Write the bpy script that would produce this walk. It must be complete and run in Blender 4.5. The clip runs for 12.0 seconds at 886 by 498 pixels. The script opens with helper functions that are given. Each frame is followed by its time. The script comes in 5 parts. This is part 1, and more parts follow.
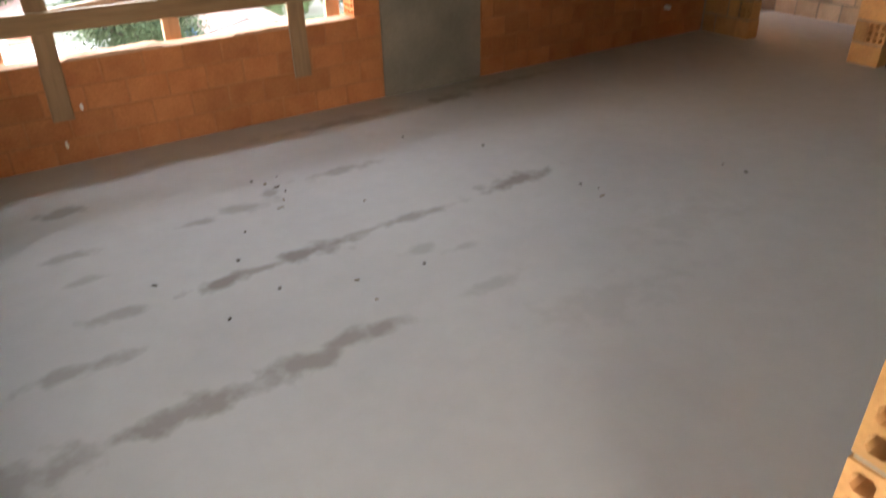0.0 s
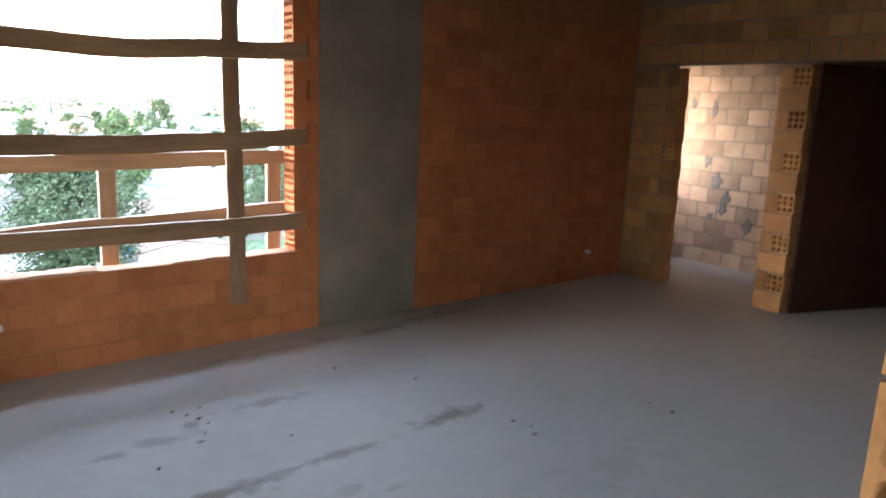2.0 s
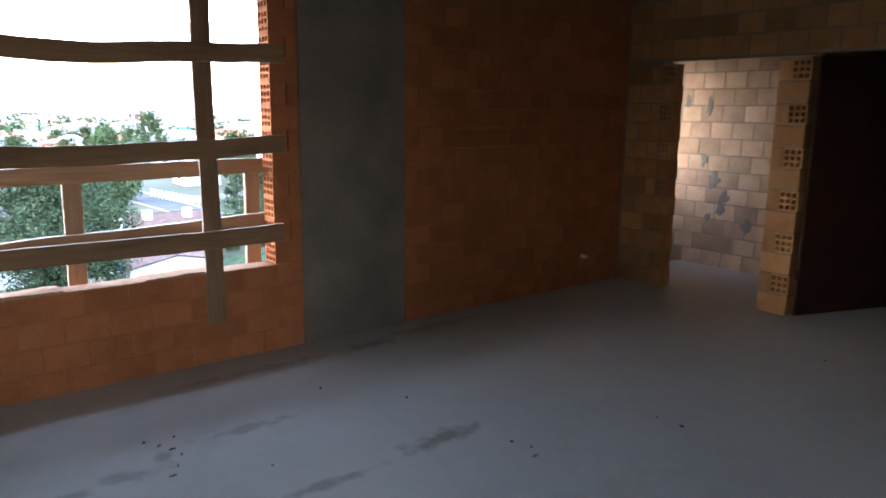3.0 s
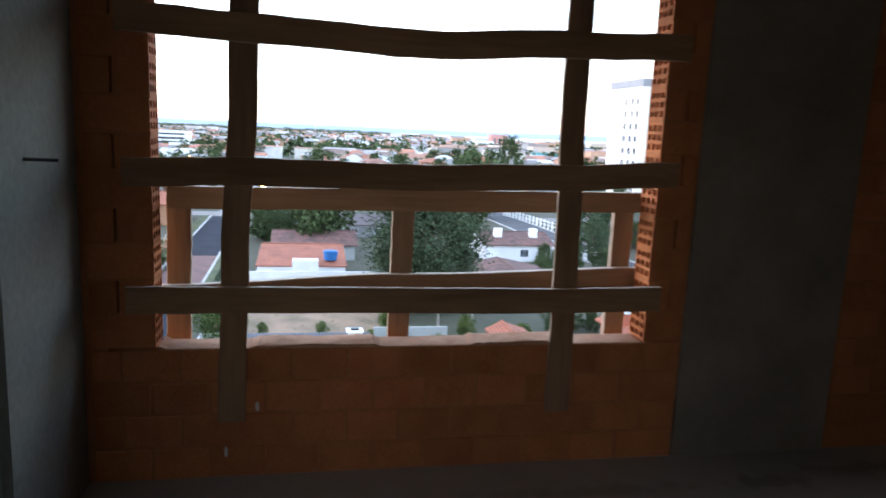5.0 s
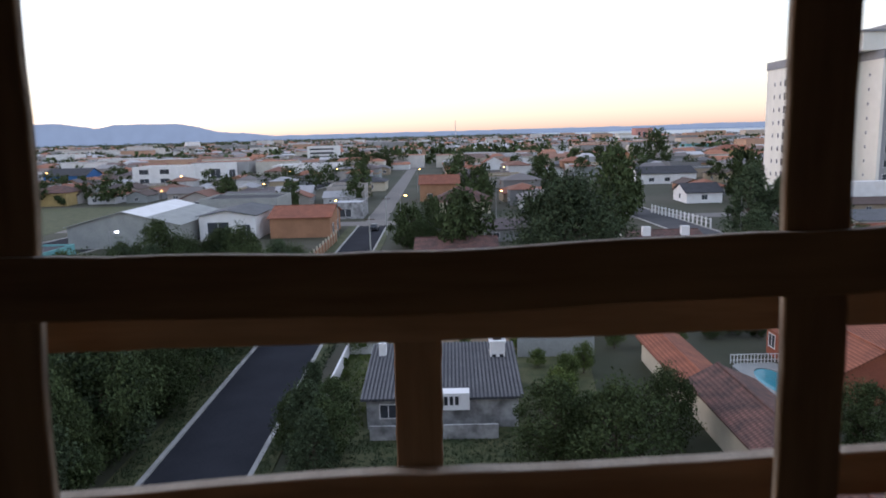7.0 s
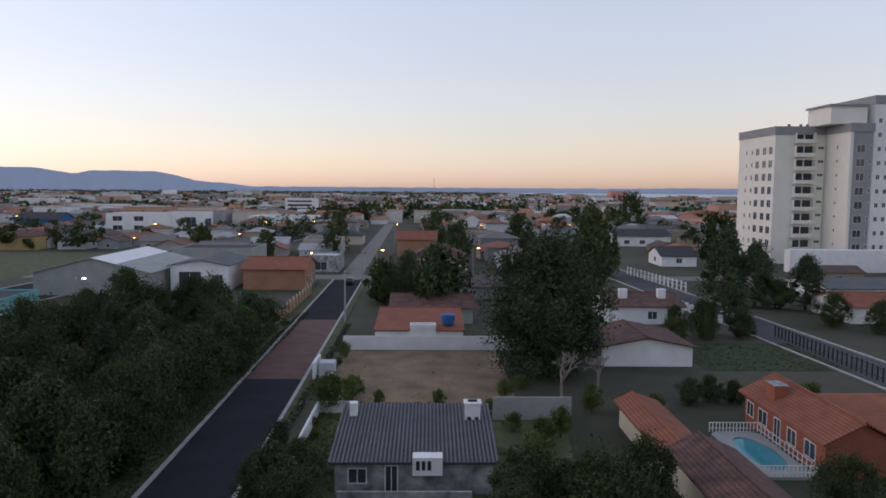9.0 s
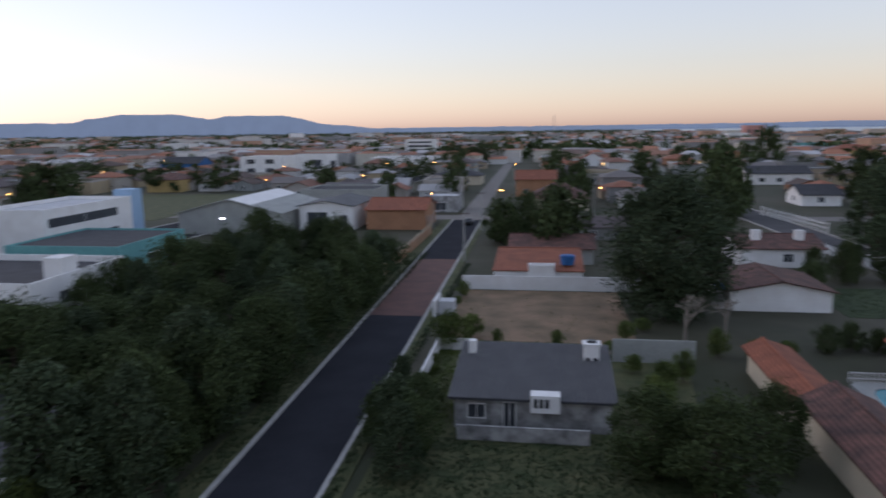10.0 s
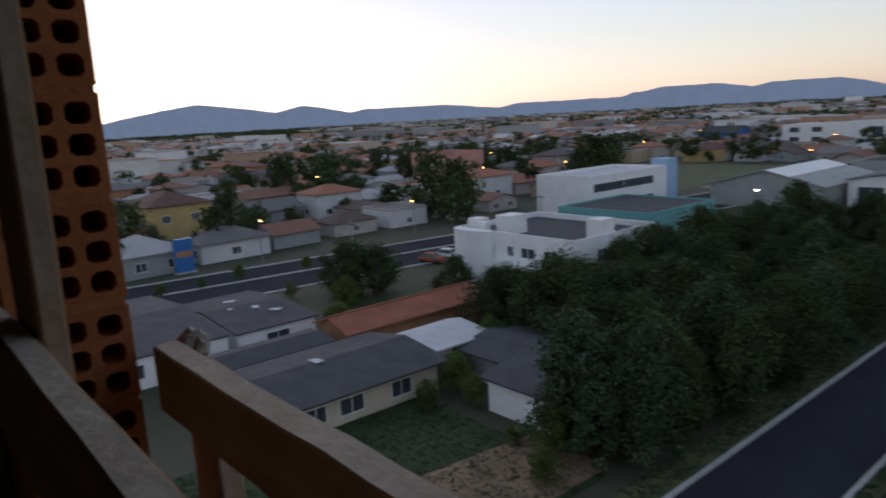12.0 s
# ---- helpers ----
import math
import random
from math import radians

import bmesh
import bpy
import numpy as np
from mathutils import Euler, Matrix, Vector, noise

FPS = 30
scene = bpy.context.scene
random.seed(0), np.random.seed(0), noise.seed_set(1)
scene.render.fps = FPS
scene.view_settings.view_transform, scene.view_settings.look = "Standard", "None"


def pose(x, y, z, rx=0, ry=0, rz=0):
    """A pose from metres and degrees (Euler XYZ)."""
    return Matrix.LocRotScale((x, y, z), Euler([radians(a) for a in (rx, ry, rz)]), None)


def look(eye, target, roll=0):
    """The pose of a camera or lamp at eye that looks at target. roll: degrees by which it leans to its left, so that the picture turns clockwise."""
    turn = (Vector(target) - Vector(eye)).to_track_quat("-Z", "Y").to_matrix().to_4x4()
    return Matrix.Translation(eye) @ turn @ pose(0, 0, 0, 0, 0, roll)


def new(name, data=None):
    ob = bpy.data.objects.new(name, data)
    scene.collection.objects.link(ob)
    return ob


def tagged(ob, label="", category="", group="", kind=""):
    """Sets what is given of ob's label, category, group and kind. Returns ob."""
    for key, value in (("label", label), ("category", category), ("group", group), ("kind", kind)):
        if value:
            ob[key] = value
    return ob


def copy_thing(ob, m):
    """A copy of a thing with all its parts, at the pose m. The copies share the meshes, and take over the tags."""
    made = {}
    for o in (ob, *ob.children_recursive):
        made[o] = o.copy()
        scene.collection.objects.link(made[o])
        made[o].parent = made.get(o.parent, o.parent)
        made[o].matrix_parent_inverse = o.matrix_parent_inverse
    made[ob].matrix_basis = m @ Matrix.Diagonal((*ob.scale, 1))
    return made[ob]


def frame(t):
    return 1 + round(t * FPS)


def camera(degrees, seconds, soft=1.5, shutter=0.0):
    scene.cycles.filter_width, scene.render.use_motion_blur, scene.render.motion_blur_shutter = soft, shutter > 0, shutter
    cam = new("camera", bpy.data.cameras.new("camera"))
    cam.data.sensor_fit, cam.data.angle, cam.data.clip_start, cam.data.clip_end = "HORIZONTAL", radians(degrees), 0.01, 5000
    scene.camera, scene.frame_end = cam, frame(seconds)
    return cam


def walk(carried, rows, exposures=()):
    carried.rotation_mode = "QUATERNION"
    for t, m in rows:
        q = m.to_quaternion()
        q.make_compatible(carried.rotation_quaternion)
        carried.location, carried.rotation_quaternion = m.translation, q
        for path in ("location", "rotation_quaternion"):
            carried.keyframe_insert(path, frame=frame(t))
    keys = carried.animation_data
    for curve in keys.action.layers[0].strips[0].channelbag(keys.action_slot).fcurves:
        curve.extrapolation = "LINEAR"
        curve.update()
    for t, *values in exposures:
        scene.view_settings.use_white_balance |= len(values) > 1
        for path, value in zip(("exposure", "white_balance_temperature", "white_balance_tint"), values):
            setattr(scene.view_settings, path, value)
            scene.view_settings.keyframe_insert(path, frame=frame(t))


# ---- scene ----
cam = camera(64.6, 12.0, soft=1.7, shutter=0.5)
ROWS = [
    (0, 0.078, -4.545, 1.615, -32.86, -29.88, 1.30),
    (0.5, 0.080, -4.540, 1.626, -34.10, -25.02, -0.28),
    (1.0, 0.080, -4.536, 1.638, -34.68, -25.05, -0.59),
    (1.5, 0.083, -4.532, 1.649, -35.53, -20.53, 0.19),
    (2, 0.066, -4.534, 1.672, -37.58, -11.68, -2.05),
    (2.5, 0.093, -4.494, 1.665, -39.28, -10.65, -2.26),
    (3, 0.243, -4.347, 1.63, -38.41, -11.05, -0.69),
    (3.6, 0.452, -4.057, 1.64, -30.03, -11.65, -0.10),
    (5.5, 0.767, -2.603, 1.555, -7.67, -9.5, -1.78),
    (6, 0.958, -2.128, 1.572, -6.16, -10.29, 0.00),
    (6.5, 1.125, -1.662, 1.602, -1.51, -10.37, 0.59),
    (7.1, 1.176, -1.176, 1.630, 0.76, -9.15, 1.58),
    (9.0, 1.025, -0.15, 1.587, -1.05, -4.9, -0.40),
    (9.1, 1.020, -0.130, 1.585, -1.09, -5.31, -0.33),
    (9.5, 1.040, -0.130, 1.588, 0.98, -8.45, 0.33),
    (10, 1.060, -0.123, 1.590, 8.57, -9.75, 0.80),
    (10.5, 1.075, -0.120, 1.592, 19.68, -9.52, 0.33),
    (10.8, 1.080, -0.120, 1.593, 27.01, -9.80, 1.61),
    (11.2, 1.085, -0.120, 1.595, 35.56, -10.78, 1.19),
    (11.6, 1.090, -0.120, 1.595, 43.62, -11.15, 2.20),
    (12, 1.090, -0.120, 1.595, 50.09, -10.68, 3.22),
]
# seconds, stops, kelvin, tint
EXPOSURE = [(0, 7.75, 6900, 15), (1.5, 7.75, 6000, 12), (2.5, 7.1, 5400, 10), (3.6, 6.2, 5300, 10), (5.5, 4.85, 5700, 14), (6.5, 4.05, 6000, 18), (7.1, 3.5, 6000, 20),
            (9.1, 2.85, 6100, 22), (10.5, 2.85, 5850, 20), (12, 2.6, 5950, 18)]
walk(cam, [(t, pose(x, y, z, 90 + p, r, w)) for t, x, y, z, w, p, r in ROWS],
     EXPOSURE)

# ---- sky and sun: dusk, the sun just behind the western hills ----
SUN_YAW = 76.0
world = bpy.data.worlds.new("dusk_sky")
scene.world = world
world.use_nodes = True
wn, wl = world.node_tree.nodes, world.node_tree.links
wn.clear()
sky = wn.new("ShaderNodeTexSky")
sky.sky_type, sky.sun_disc = "NISHITA", False
sky.sun_elevation, sky.sun_rotation = radians(1.0), radians(-SUN_YAW)
sky.air_density, sky.dust_density, sky.ozone_density = 1.0, 0.6, 2.0
wbg, wout = wn.new("ShaderNodeBackground"), wn.new("ShaderNodeOutputWorld")
wbg.inputs["Strength"].default_value = 0.12
haze = wn.new("ShaderNodeHueSaturation")
haze.inputs["Saturation"].default_value = 0.72
wl.new(sky.outputs[0], haze.inputs["Color"])
veil = wn.new("ShaderNodeGamma")
veil.inputs["Gamma"].default_value = 0.52
wl.new(haze.outputs[0], veil.inputs["Color"])
wl.new(veil.outputs[0], wbg.inputs["Color"])
wl.new(wbg.outputs[0], wout.inputs["Surface"])
# wide lamp above the set sun, added as fill for the western glow
sun_data = bpy.data.lights.new("sun", "SUN")
sun_data.energy, sun_data.angle, sun_data.color = 0.06, radians(40), (1.0, 0.80, 0.62)
sun = new("sun", sun_data)
sd = Vector((-math.sin(radians(SUN_YAW)), math.cos(radians(SUN_YAW)), math.tan(radians(16))))
sun.matrix_world = look((0, 0, 60), Vector((0, 0, 60)) - sd)


def window_light(name, centre, facing, width, height, energy, colour, spread=180):
    d = bpy.data.lights.new(name, "AREA")
    d.shape, d.size, d.size_y, d.energy, d.color = "RECTANGLE", width, height, energy, colour
    d.spread = radians(spread)
    o = new(name, d)
    o.matrix_world = look(centre, Vector(centre) + Vector(facing))


# added area lamps in place of skylight, at three openings the camera never faces
window_light("west_opening_light", (-2.7, -5.4, 1.5), (1, 0.0, -0.12), 0.8, 0.9, 0.04, (1.0, 0.80, 0.46), 95)
# fill lamp in an assumed south opening, added to brighten the timber bars
window_light("south_fill_light", (-0.9, -7.6, 1.45), (0.22, 1, 0), 1.5, 1.6, 0.34, (1.0, 0.76, 0.48))
window_light("small_room_light", (5.30, 1.22, 1.30), (1, -0.75, 0.12), 0.9, 0.20, 0.165, (1.0, 0.90, 0.72))

# ---- materials ----
def mat(name, base, second=None, scale=2.0, fine=30.0, rough=0.85, bump=0.3, depth=0.01, metallic=0.0, rand=0.0,
        island=0.0, contrast=0.5, fine_amount=0.25, spec=0.3):
    """Two scales of noise between two colours, with relief; rand varies by object, island by loose piece."""
    m = bpy.data.materials.new(name)
    m.use_nodes = True
    n, l = m.node_tree.nodes, m.node_tree.links
    b = n["Principled BSDF"]
    co = n.new("ShaderNodeTexCoord").outputs["Object"]
    second = second or tuple(c * 0.7 for c in base)
    if rand:
        info = n.new("ShaderNodeObjectInfo")
        add = n.new("ShaderNodeVectorMath")
        add.operation = "ADD"
        mul = n.new("ShaderNodeMath")
        mul.operation = "MULTIPLY"
        mul.inputs[1].default_value = 60
        l.new(info.outputs["Random"], mul.inputs[0])
        l.new(co, add.inputs[0])
        l.new(mul.outputs[0], add.inputs[1])
        co = add.outputs[0]
    big, small = n.new("ShaderNodeTexNoise"), n.new("ShaderNodeTexNoise")
    for node, s, d in ((big, scale, 5), (small, fine, 4)):
        node.inputs["Scale"].default_value, node.inputs["Detail"].default_value = s, d
        l.new(co, node.inputs["Vector"])
    ramp = n.new("ShaderNodeValToRGB")
    ramp.color_ramp.elements[0].position, ramp.color_ramp.elements[1].position = 0.5 - contrast / 2, 0.5 + contrast / 2
    ramp.color_ramp.elements[0].color, ramp.color_ramp.elements[1].color = (*second, 1), (*base, 1)
    l.new(big.outputs[0], ramp.inputs[0])
    hsv = n.new("ShaderNodeHueSaturation")
    l.new(ramp.outputs[0], hsv.inputs["Color"])
    val = n.new("ShaderNodeMapRange")
    val.inputs[3].default_value, val.inputs[4].default_value = 1 - fine_amount, 1 + fine_amount
    l.new(small.outputs[0], val.inputs[0])
    out = val.outputs[0]
    for amount, node, socket in ((rand, "ShaderNodeObjectInfo", "Random"), (island, "ShaderNodeNewGeometry", "Random Per Island")):
        if amount:
            src, mr, mu = n.new(node), n.new("ShaderNodeMapRange"), n.new("ShaderNodeMath")
            mr.inputs[3].default_value, mr.inputs[4].default_value = 1 - amount, 1 + amount
            mu.operation = "MULTIPLY"
            l.new(src.outputs[socket], mr.inputs[0])
            l.new(mr.outputs[0], mu.inputs[0])
            l.new(out, mu.inputs[1])
            out = mu.outputs[0]
    l.new(out, hsv.inputs["Value"])
    l.new(hsv.outputs[0], b.inputs["Base Color"])
    b.inputs["Roughness"].default_value, b.inputs["Metallic"].default_value = rough, metallic
    b.inputs["Specular IOR Level"].default_value = spec
    if bump:
        bp = n.new("ShaderNodeBump")
        bp.inputs["Strength"].default_value, bp.inputs["Distance"].default_value = bump, depth
        l.new(small.outputs[0], bp.inputs["Height"])
        l.new(bp.outputs[0], b.inputs["Normal"])
    return m


def palette(name, colours, rough=0.85, by_island=True, fine=4.0):
    """One colour out of a short list for each object or loose piece, with a little noise over it."""
    m = mat(name, (1, 1, 1), (0.8, 0.8, 0.8), scale=0.4, fine=fine, rough=rough, bump=0, fine_amount=0.18)
    n, l = m.node_tree.nodes, m.node_tree.links
    b = n["Principled BSDF"]
    old = b.inputs["Base Color"].links[0].from_socket
    ramp = n.new("ShaderNodeValToRGB")
    ramp.color_ramp.interpolation = "CONSTANT"
    while len(ramp.color_ramp.elements) < len(colours):
        ramp.color_ramp.elements.new(0.5)
    for i, c in enumerate(colours):
        ramp.color_ramp.elements[i].position, ramp.color_ramp.elements[i].color = i / len(colours), (*c, 1)
    if by_island:
        l.new(n.new("ShaderNodeNewGeometry").outputs["Random Per Island"], ramp.inputs[0])
    else:
        l.new(n.new("ShaderNodeObjectInfo").outputs["Random"], ramp.inputs[0])
    mx = n.new("ShaderNodeMix")
    mx.data_type, mx.blend_type = "RGBA", "MULTIPLY"
    mx.inputs[0].default_value = 1
    l.new(ramp.outputs[0], mx.inputs[6])
    l.new(old, mx.inputs[7])
    l.new(mx.outputs[2], b.inputs["Base Color"])
    return m


def glow(name, colour, strength):
    m = bpy.data.materials.new(name)
    m.use_nodes = True
    b = m.node_tree.nodes["Principled BSDF"]
    b.inputs["Emission Color"].default_value, b.inputs["Emission Strength"].default_value = (*colour, 1), strength
    return m


BRICK = mat("clay_brick", (0.47, 0.185, 0.07), (0.37, 0.13, 0.05), scale=6, fine=70, rand=0.13, bump=0.4, depth=0.003, rough=0.9)
PALE_BRICK = mat("pale_clay_brick", (0.54, 0.31, 0.13), (0.42, 0.21, 0.085), scale=6, fine=70, rand=0.25, bump=0.4, depth=0.003, rough=0.9)
BLEACHED_BRICK = mat("bleached_clay_brick", (0.62, 0.44, 0.28), (0.40, 0.24, 0.15), scale=4, fine=60, rand=0.3, bump=0.5, depth=0.004, rough=0.9)
MORTAR = mat("mortar", (0.34, 0.27, 0.20), (0.24, 0.19, 0.15), scale=5, fine=60, bump=0.7, depth=0.006, rough=0.95)
CLAY_MORTAR = mat("clay_stained_mortar", (0.44, 0.185, 0.075), (0.34, 0.135, 0.057), scale=5, fine=60, bump=0.7, depth=0.006, rough=0.95)
CONCRETE = mat("column_concrete", (0.27, 0.235, 0.19), (0.17, 0.15, 0.12), scale=2.5, fine=40, bump=0.3, depth=0.004, rough=0.9, fine_amount=0.10)


def stained(name, marks):
    """Bare screed with dark marks; marks: centre x, y, half length, half width, strength."""
    m = mat(name, (0.54, 0.525, 0.495), (0.44, 0.425, 0.40), scale=0.7, fine=9, bump=0.06, depth=0.004, rough=0.8, fine_amount=0.07)
    n, l = m.node_tree.nodes, m.node_tree.links
    b = n["Principled BSDF"]
    old = b.inputs["Base Color"].links[0].from_socket
    co = n.new("ShaderNodeTexCoord").outputs["Object"]
    nz = n.new("ShaderNodeTexNoise")
    nz.inputs["Scale"].default_value, nz.inputs["Detail"].default_value = 9.0, 6
    l.new(co, nz.inputs["Vector"])
    total = None
    for x, y, a, w, s in marks:
        mp = n.new("ShaderNodeMapping")
        mp.inputs["Location"].default_value = (-x / a, -y / w, 0)
        mp.inputs["Scale"].default_value = (1 / a, 1 / w, 0)
        l.new(co, mp.inputs["Vector"])
        ln = n.new("ShaderNodeVectorMath")
        ln.operation = "LENGTH"
        l.new(mp.outputs[0], ln.inputs[0])
        ad = n.new("ShaderNodeMath")
        ad.operation = "MULTIPLY_ADD"
        ad.inputs[1].default_value = 3.0
        l.new(nz.outputs[0], ad.inputs[0])
        l.new(ln.outputs["Value"], ad.inputs[2])
        mr = n.new("ShaderNodeMapRange")
        mr.inputs[1].default_value, mr.inputs[2].default_value = 1.95, 2.75
        mr.inputs[3].default_value, mr.inputs[4].default_value = s, 0.0
        l.new(ad.outputs[0], mr.inputs[0])
        if total is None:
            total = mr.outputs[0]
        else:
            mx = n.new("ShaderNodeMath")
            mx.operation = "MAXIMUM"
            l.new(total, mx.inputs[0])
            l.new(mr.outputs[0], mx.inputs[1])
            total = mx.outputs[0]
    mix = n.new("ShaderNodeMix")
    mix.data_type = "RGBA"
    l.new(total, mix.inputs[0])
    l.new(old, mix.inputs[6])
    mix.inputs[7].default_value = (0.255, 0.22, 0.185, 1)
    l.new(mix.outputs[2], b.inputs["Base Color"])
    return m


SCREED = stained("stained_screed", [
    (0.62, -1.855, 0.14, 0.05, 0.9), (0.83, -1.845, 0.14, 0.028, 0.7), (1.08, -1.83, 0.18, 0.065, 0.9), (1.36, -1.80, 0.16, 0.025, 0.5), (1.62, -1.80, 0.24, 0.038, 0.65), (2.31, -1.75, 0.24, 0.07, 0.85),
    (0.69, -2.57, 0.17, 0.075, 0.75), (0.95, -2.54, 0.20, 0.05, 0.75), (0.29, -2.585, 0.22, 0.065, 0.75), (-0.3, -2.62, 0.28, 0.10, 0.6), (1.59, -2.54, 0.14, 0.05, 0.3), (1.58, -1.055, 0.19, 0.05, 0.5),
    # the marks at x 1.95 and 3.4 are faint dark bands along the wall
    (0.97, -1.20, 0.17, 0.05, 0.5), (0.71, -1.235, 0.10, 0.03, 0.55), (1.12, -1.10, 0.06, 0.04, 0.6), (2.82, -0.30, 0.24, 0.06, 0.6), (1.95, -0.30, 0.5, 0.05, 0.35), (3.4, -0.22, 0.5, 0.06, 0.4),
    (0.15, -0.70, 0.13, 0.06, 0.6), (0.10, -1.23, 0.13, 0.045, 0.5), (0.20, -1.86, 0.12, 0.045, 0.5), (0.02, -2.15, 0.16, 0.05, 0.6), (0.10, -1.50, 0.10, 0.035, 0.4),
    (1.66, -2.20, 0.10, 0.03, 0.3), (1.49, -2.10, 0.10, 0.04, 0.35), (1.9, -2.9, 0.35, 0.12, 0.15), (2.7, -2.6, 0.3, 0.15, 0.12)])
PLASTER = mat("grey_plaster", (0.30, 0.31, 0.28), (0.24, 0.25, 0.22), scale=2, fine=30, bump=0.3, depth=0.004, rough=0.9)
CEIL = mat("slab_concrete", (0.30, 0.28, 0.26), scale=1.5, fine=30, rough=0.9)


def plank(name, light, dark, along):
    """Wood with its grain drawn out along one axis, and a few knots."""
    m = mat(name, light, dark, scale=3.0, fine=26, bump=0.5, depth=0.003, rough=0.8, contrast=0.45, fine_amount=0.35)
    n, l = m.node_tree.nodes, m.node_tree.links
    co = next(q for q in n if q.bl_idname == "ShaderNodeTexCoord").outputs["Object"]
    mp = n.new("ShaderNodeMapping")
    mp.inputs["Scale"].default_value = (0.16, 1, 1.6) if along == "x" else (1.6, 1, 0.16)
    for q in [k for k in co.links]:
        l.new(mp.outputs[0], q.to_socket)
    l.new(co, mp.inputs["Vector"])
    return m


PLANK_X = plank("barrier_board", (0.40, 0.25, 0.13), (0.18, 0.105, 0.057), "x")
PLANK_Z = plank("barrier_post", (0.31, 0.19, 0.105), (0.15, 0.09, 0.052), "z")
GUARD_X = plank("guard_board", (0.42, 0.28, 0.17), (0.25, 0.16, 0.10), "x")
GUARD_Z = plank("guard_post", (0.42, 0.28, 0.17), (0.25, 0.16, 0.10), "z")
WOOD = mat("weathered_board", (0.17, 0.10, 0.055), (0.09, 0.052, 0.03), scale=4, fine=45, bump=0.5, depth=0.003, rough=0.8)
SAWN = mat("sawn_edge", (0.68, 0.62, 0.53), (0.50, 0.43, 0.35), scale=14, fine=80, bump=0.5, depth=0.003, rough=0.85)


def tiled(*args, **kw):
    """A roof of clay tiles: fine ribs down the slope and courses across it, over the noise."""
    m = mat(*args, **kw)
    n, l = m.node_tree.nodes, m.node_tree.links
    b = n["Principled BSDF"]
    old = b.inputs["Base Color"].links[0].from_socket
    co = next(q for q in n if q.bl_idname == "ShaderNodeTexCoord").outputs["Object"]
    for axis in ("X", "Y"):
        w = n.new("ShaderNodeTexWave")
        w.bands_direction = axis
        w.inputs["Scale"].default_value, w.inputs["Distortion"].default_value, w.inputs["Detail"].default_value = 1.1, 0.6, 2
        l.new(co, w.inputs["Vector"])
        mr = n.new("ShaderNodeMapRange")
        mr.inputs[3].default_value, mr.inputs[4].default_value = 0.72, 1.12
        l.new(w.outputs["Fac"], mr.inputs[0])
        mx = n.new("ShaderNodeMix")
        mx.data_type, mx.blend_type = "RGBA", "MULTIPLY"
        mx.inputs[0].default_value = 1
        l.new(old, mx.inputs[6])
        l.new(mr.outputs[0], mx.inputs[7])
        old = mx.outputs[2]
    l.new(old, b.inputs["Base Color"])
    return m


DARK_PANEL = mat("dark_panel_brown", (0.080, 0.033, 0.026), (0.052, 0.022, 0.018), scale=3, fine=40, bump=0.3, depth=0.002, rough=0.7)
SAWN_GREY = mat("aged_edge", (0.44, 0.37, 0.29), (0.30, 0.24, 0.18), scale=14, fine=80, bump=0.5, depth=0.003)
RIDGED = mat("sheet_ridges", (0.16, 0.16, 0.165), (0.11, 0.11, 0.115), scale=0.6, fine=8)
ASPHALT = mat("asphalt", (0.036, 0.038, 0.046), (0.024, 0.025, 0.031), scale=0.25, fine=6, rough=0.95, bump=0.2, spec=0.08)
WORN = mat("worn_asphalt", (0.105, 0.105, 0.11), (0.075, 0.075, 0.08), scale=0.3, fine=6, rough=0.95, bump=0.2, spec=0.1)
REDROAD = mat("red_paving", (0.16, 0.085, 0.07), (0.10, 0.06, 0.055), scale=0.4, fine=6, rough=0.85, bump=0.2)
KERB = mat("kerb_stone", (0.45, 0.44, 0.42), scale=1, fine=10, rough=0.85)
PAVING = mat("pavement_slab", (0.22, 0.20, 0.185), (0.15, 0.14, 0.13), scale=0.5, fine=6)
DIRT = mat("bare_soil", (0.25, 0.17, 0.11), (0.13, 0.10, 0.06), scale=0.25, fine=2.5, contrast=0.3)
GRASS = mat("lawn", (0.04, 0.06, 0.022), (0.025, 0.04, 0.016), scale=0.4, fine=5, contrast=0.4)
SCRUB = mat("rough_grass", (0.10, 0.10, 0.045), (0.04, 0.055, 0.02), scale=0.5, fine=4, contrast=0.4)
TERRA = tiled("terracotta_tiles", (0.36, 0.13, 0.075), (0.22, 0.085, 0.055), scale=0.7, fine=9, rand=0.15, bump=0.4, depth=0.05)
DARKTILE = tiled("dark_weathered_tiles", (0.16, 0.082, 0.066), (0.075, 0.048, 0.043), scale=0.9, fine=5, rand=0.15, fine_amount=0.45, contrast=0.3)
FIBRE = mat("fibre_cement_sheet", (0.068, 0.07, 0.078), (0.042, 0.043, 0.049), scale=0.6, fine=8, rand=0.15)
FIBRE_PALE = mat("pale_metal_sheet", (0.55, 0.56, 0.58), (0.42, 0.43, 0.45), scale=0.6, fine=8)
WHITE = mat("white_render", (0.80, 0.80, 0.80), (0.68, 0.67, 0.66), scale=0.5, fine=7, fine_amount=0.1)
PALE_BLUE = mat("pale_blue_render", (0.34, 0.48, 0.66), (0.28, 0.42, 0.58), scale=0.5, fine=6)
FIBRE_DIM = mat("weathered_grey_sheet", (0.16, 0.165, 0.175), (0.10, 0.105, 0.11), scale=0.5, fine=7, rand=0.2)
TOWER_WALL = mat("tower_render", (0.78, 0.76, 0.69), (0.70, 0.68, 0.61), scale=0.3, fine=5, fine_amount=0.08)
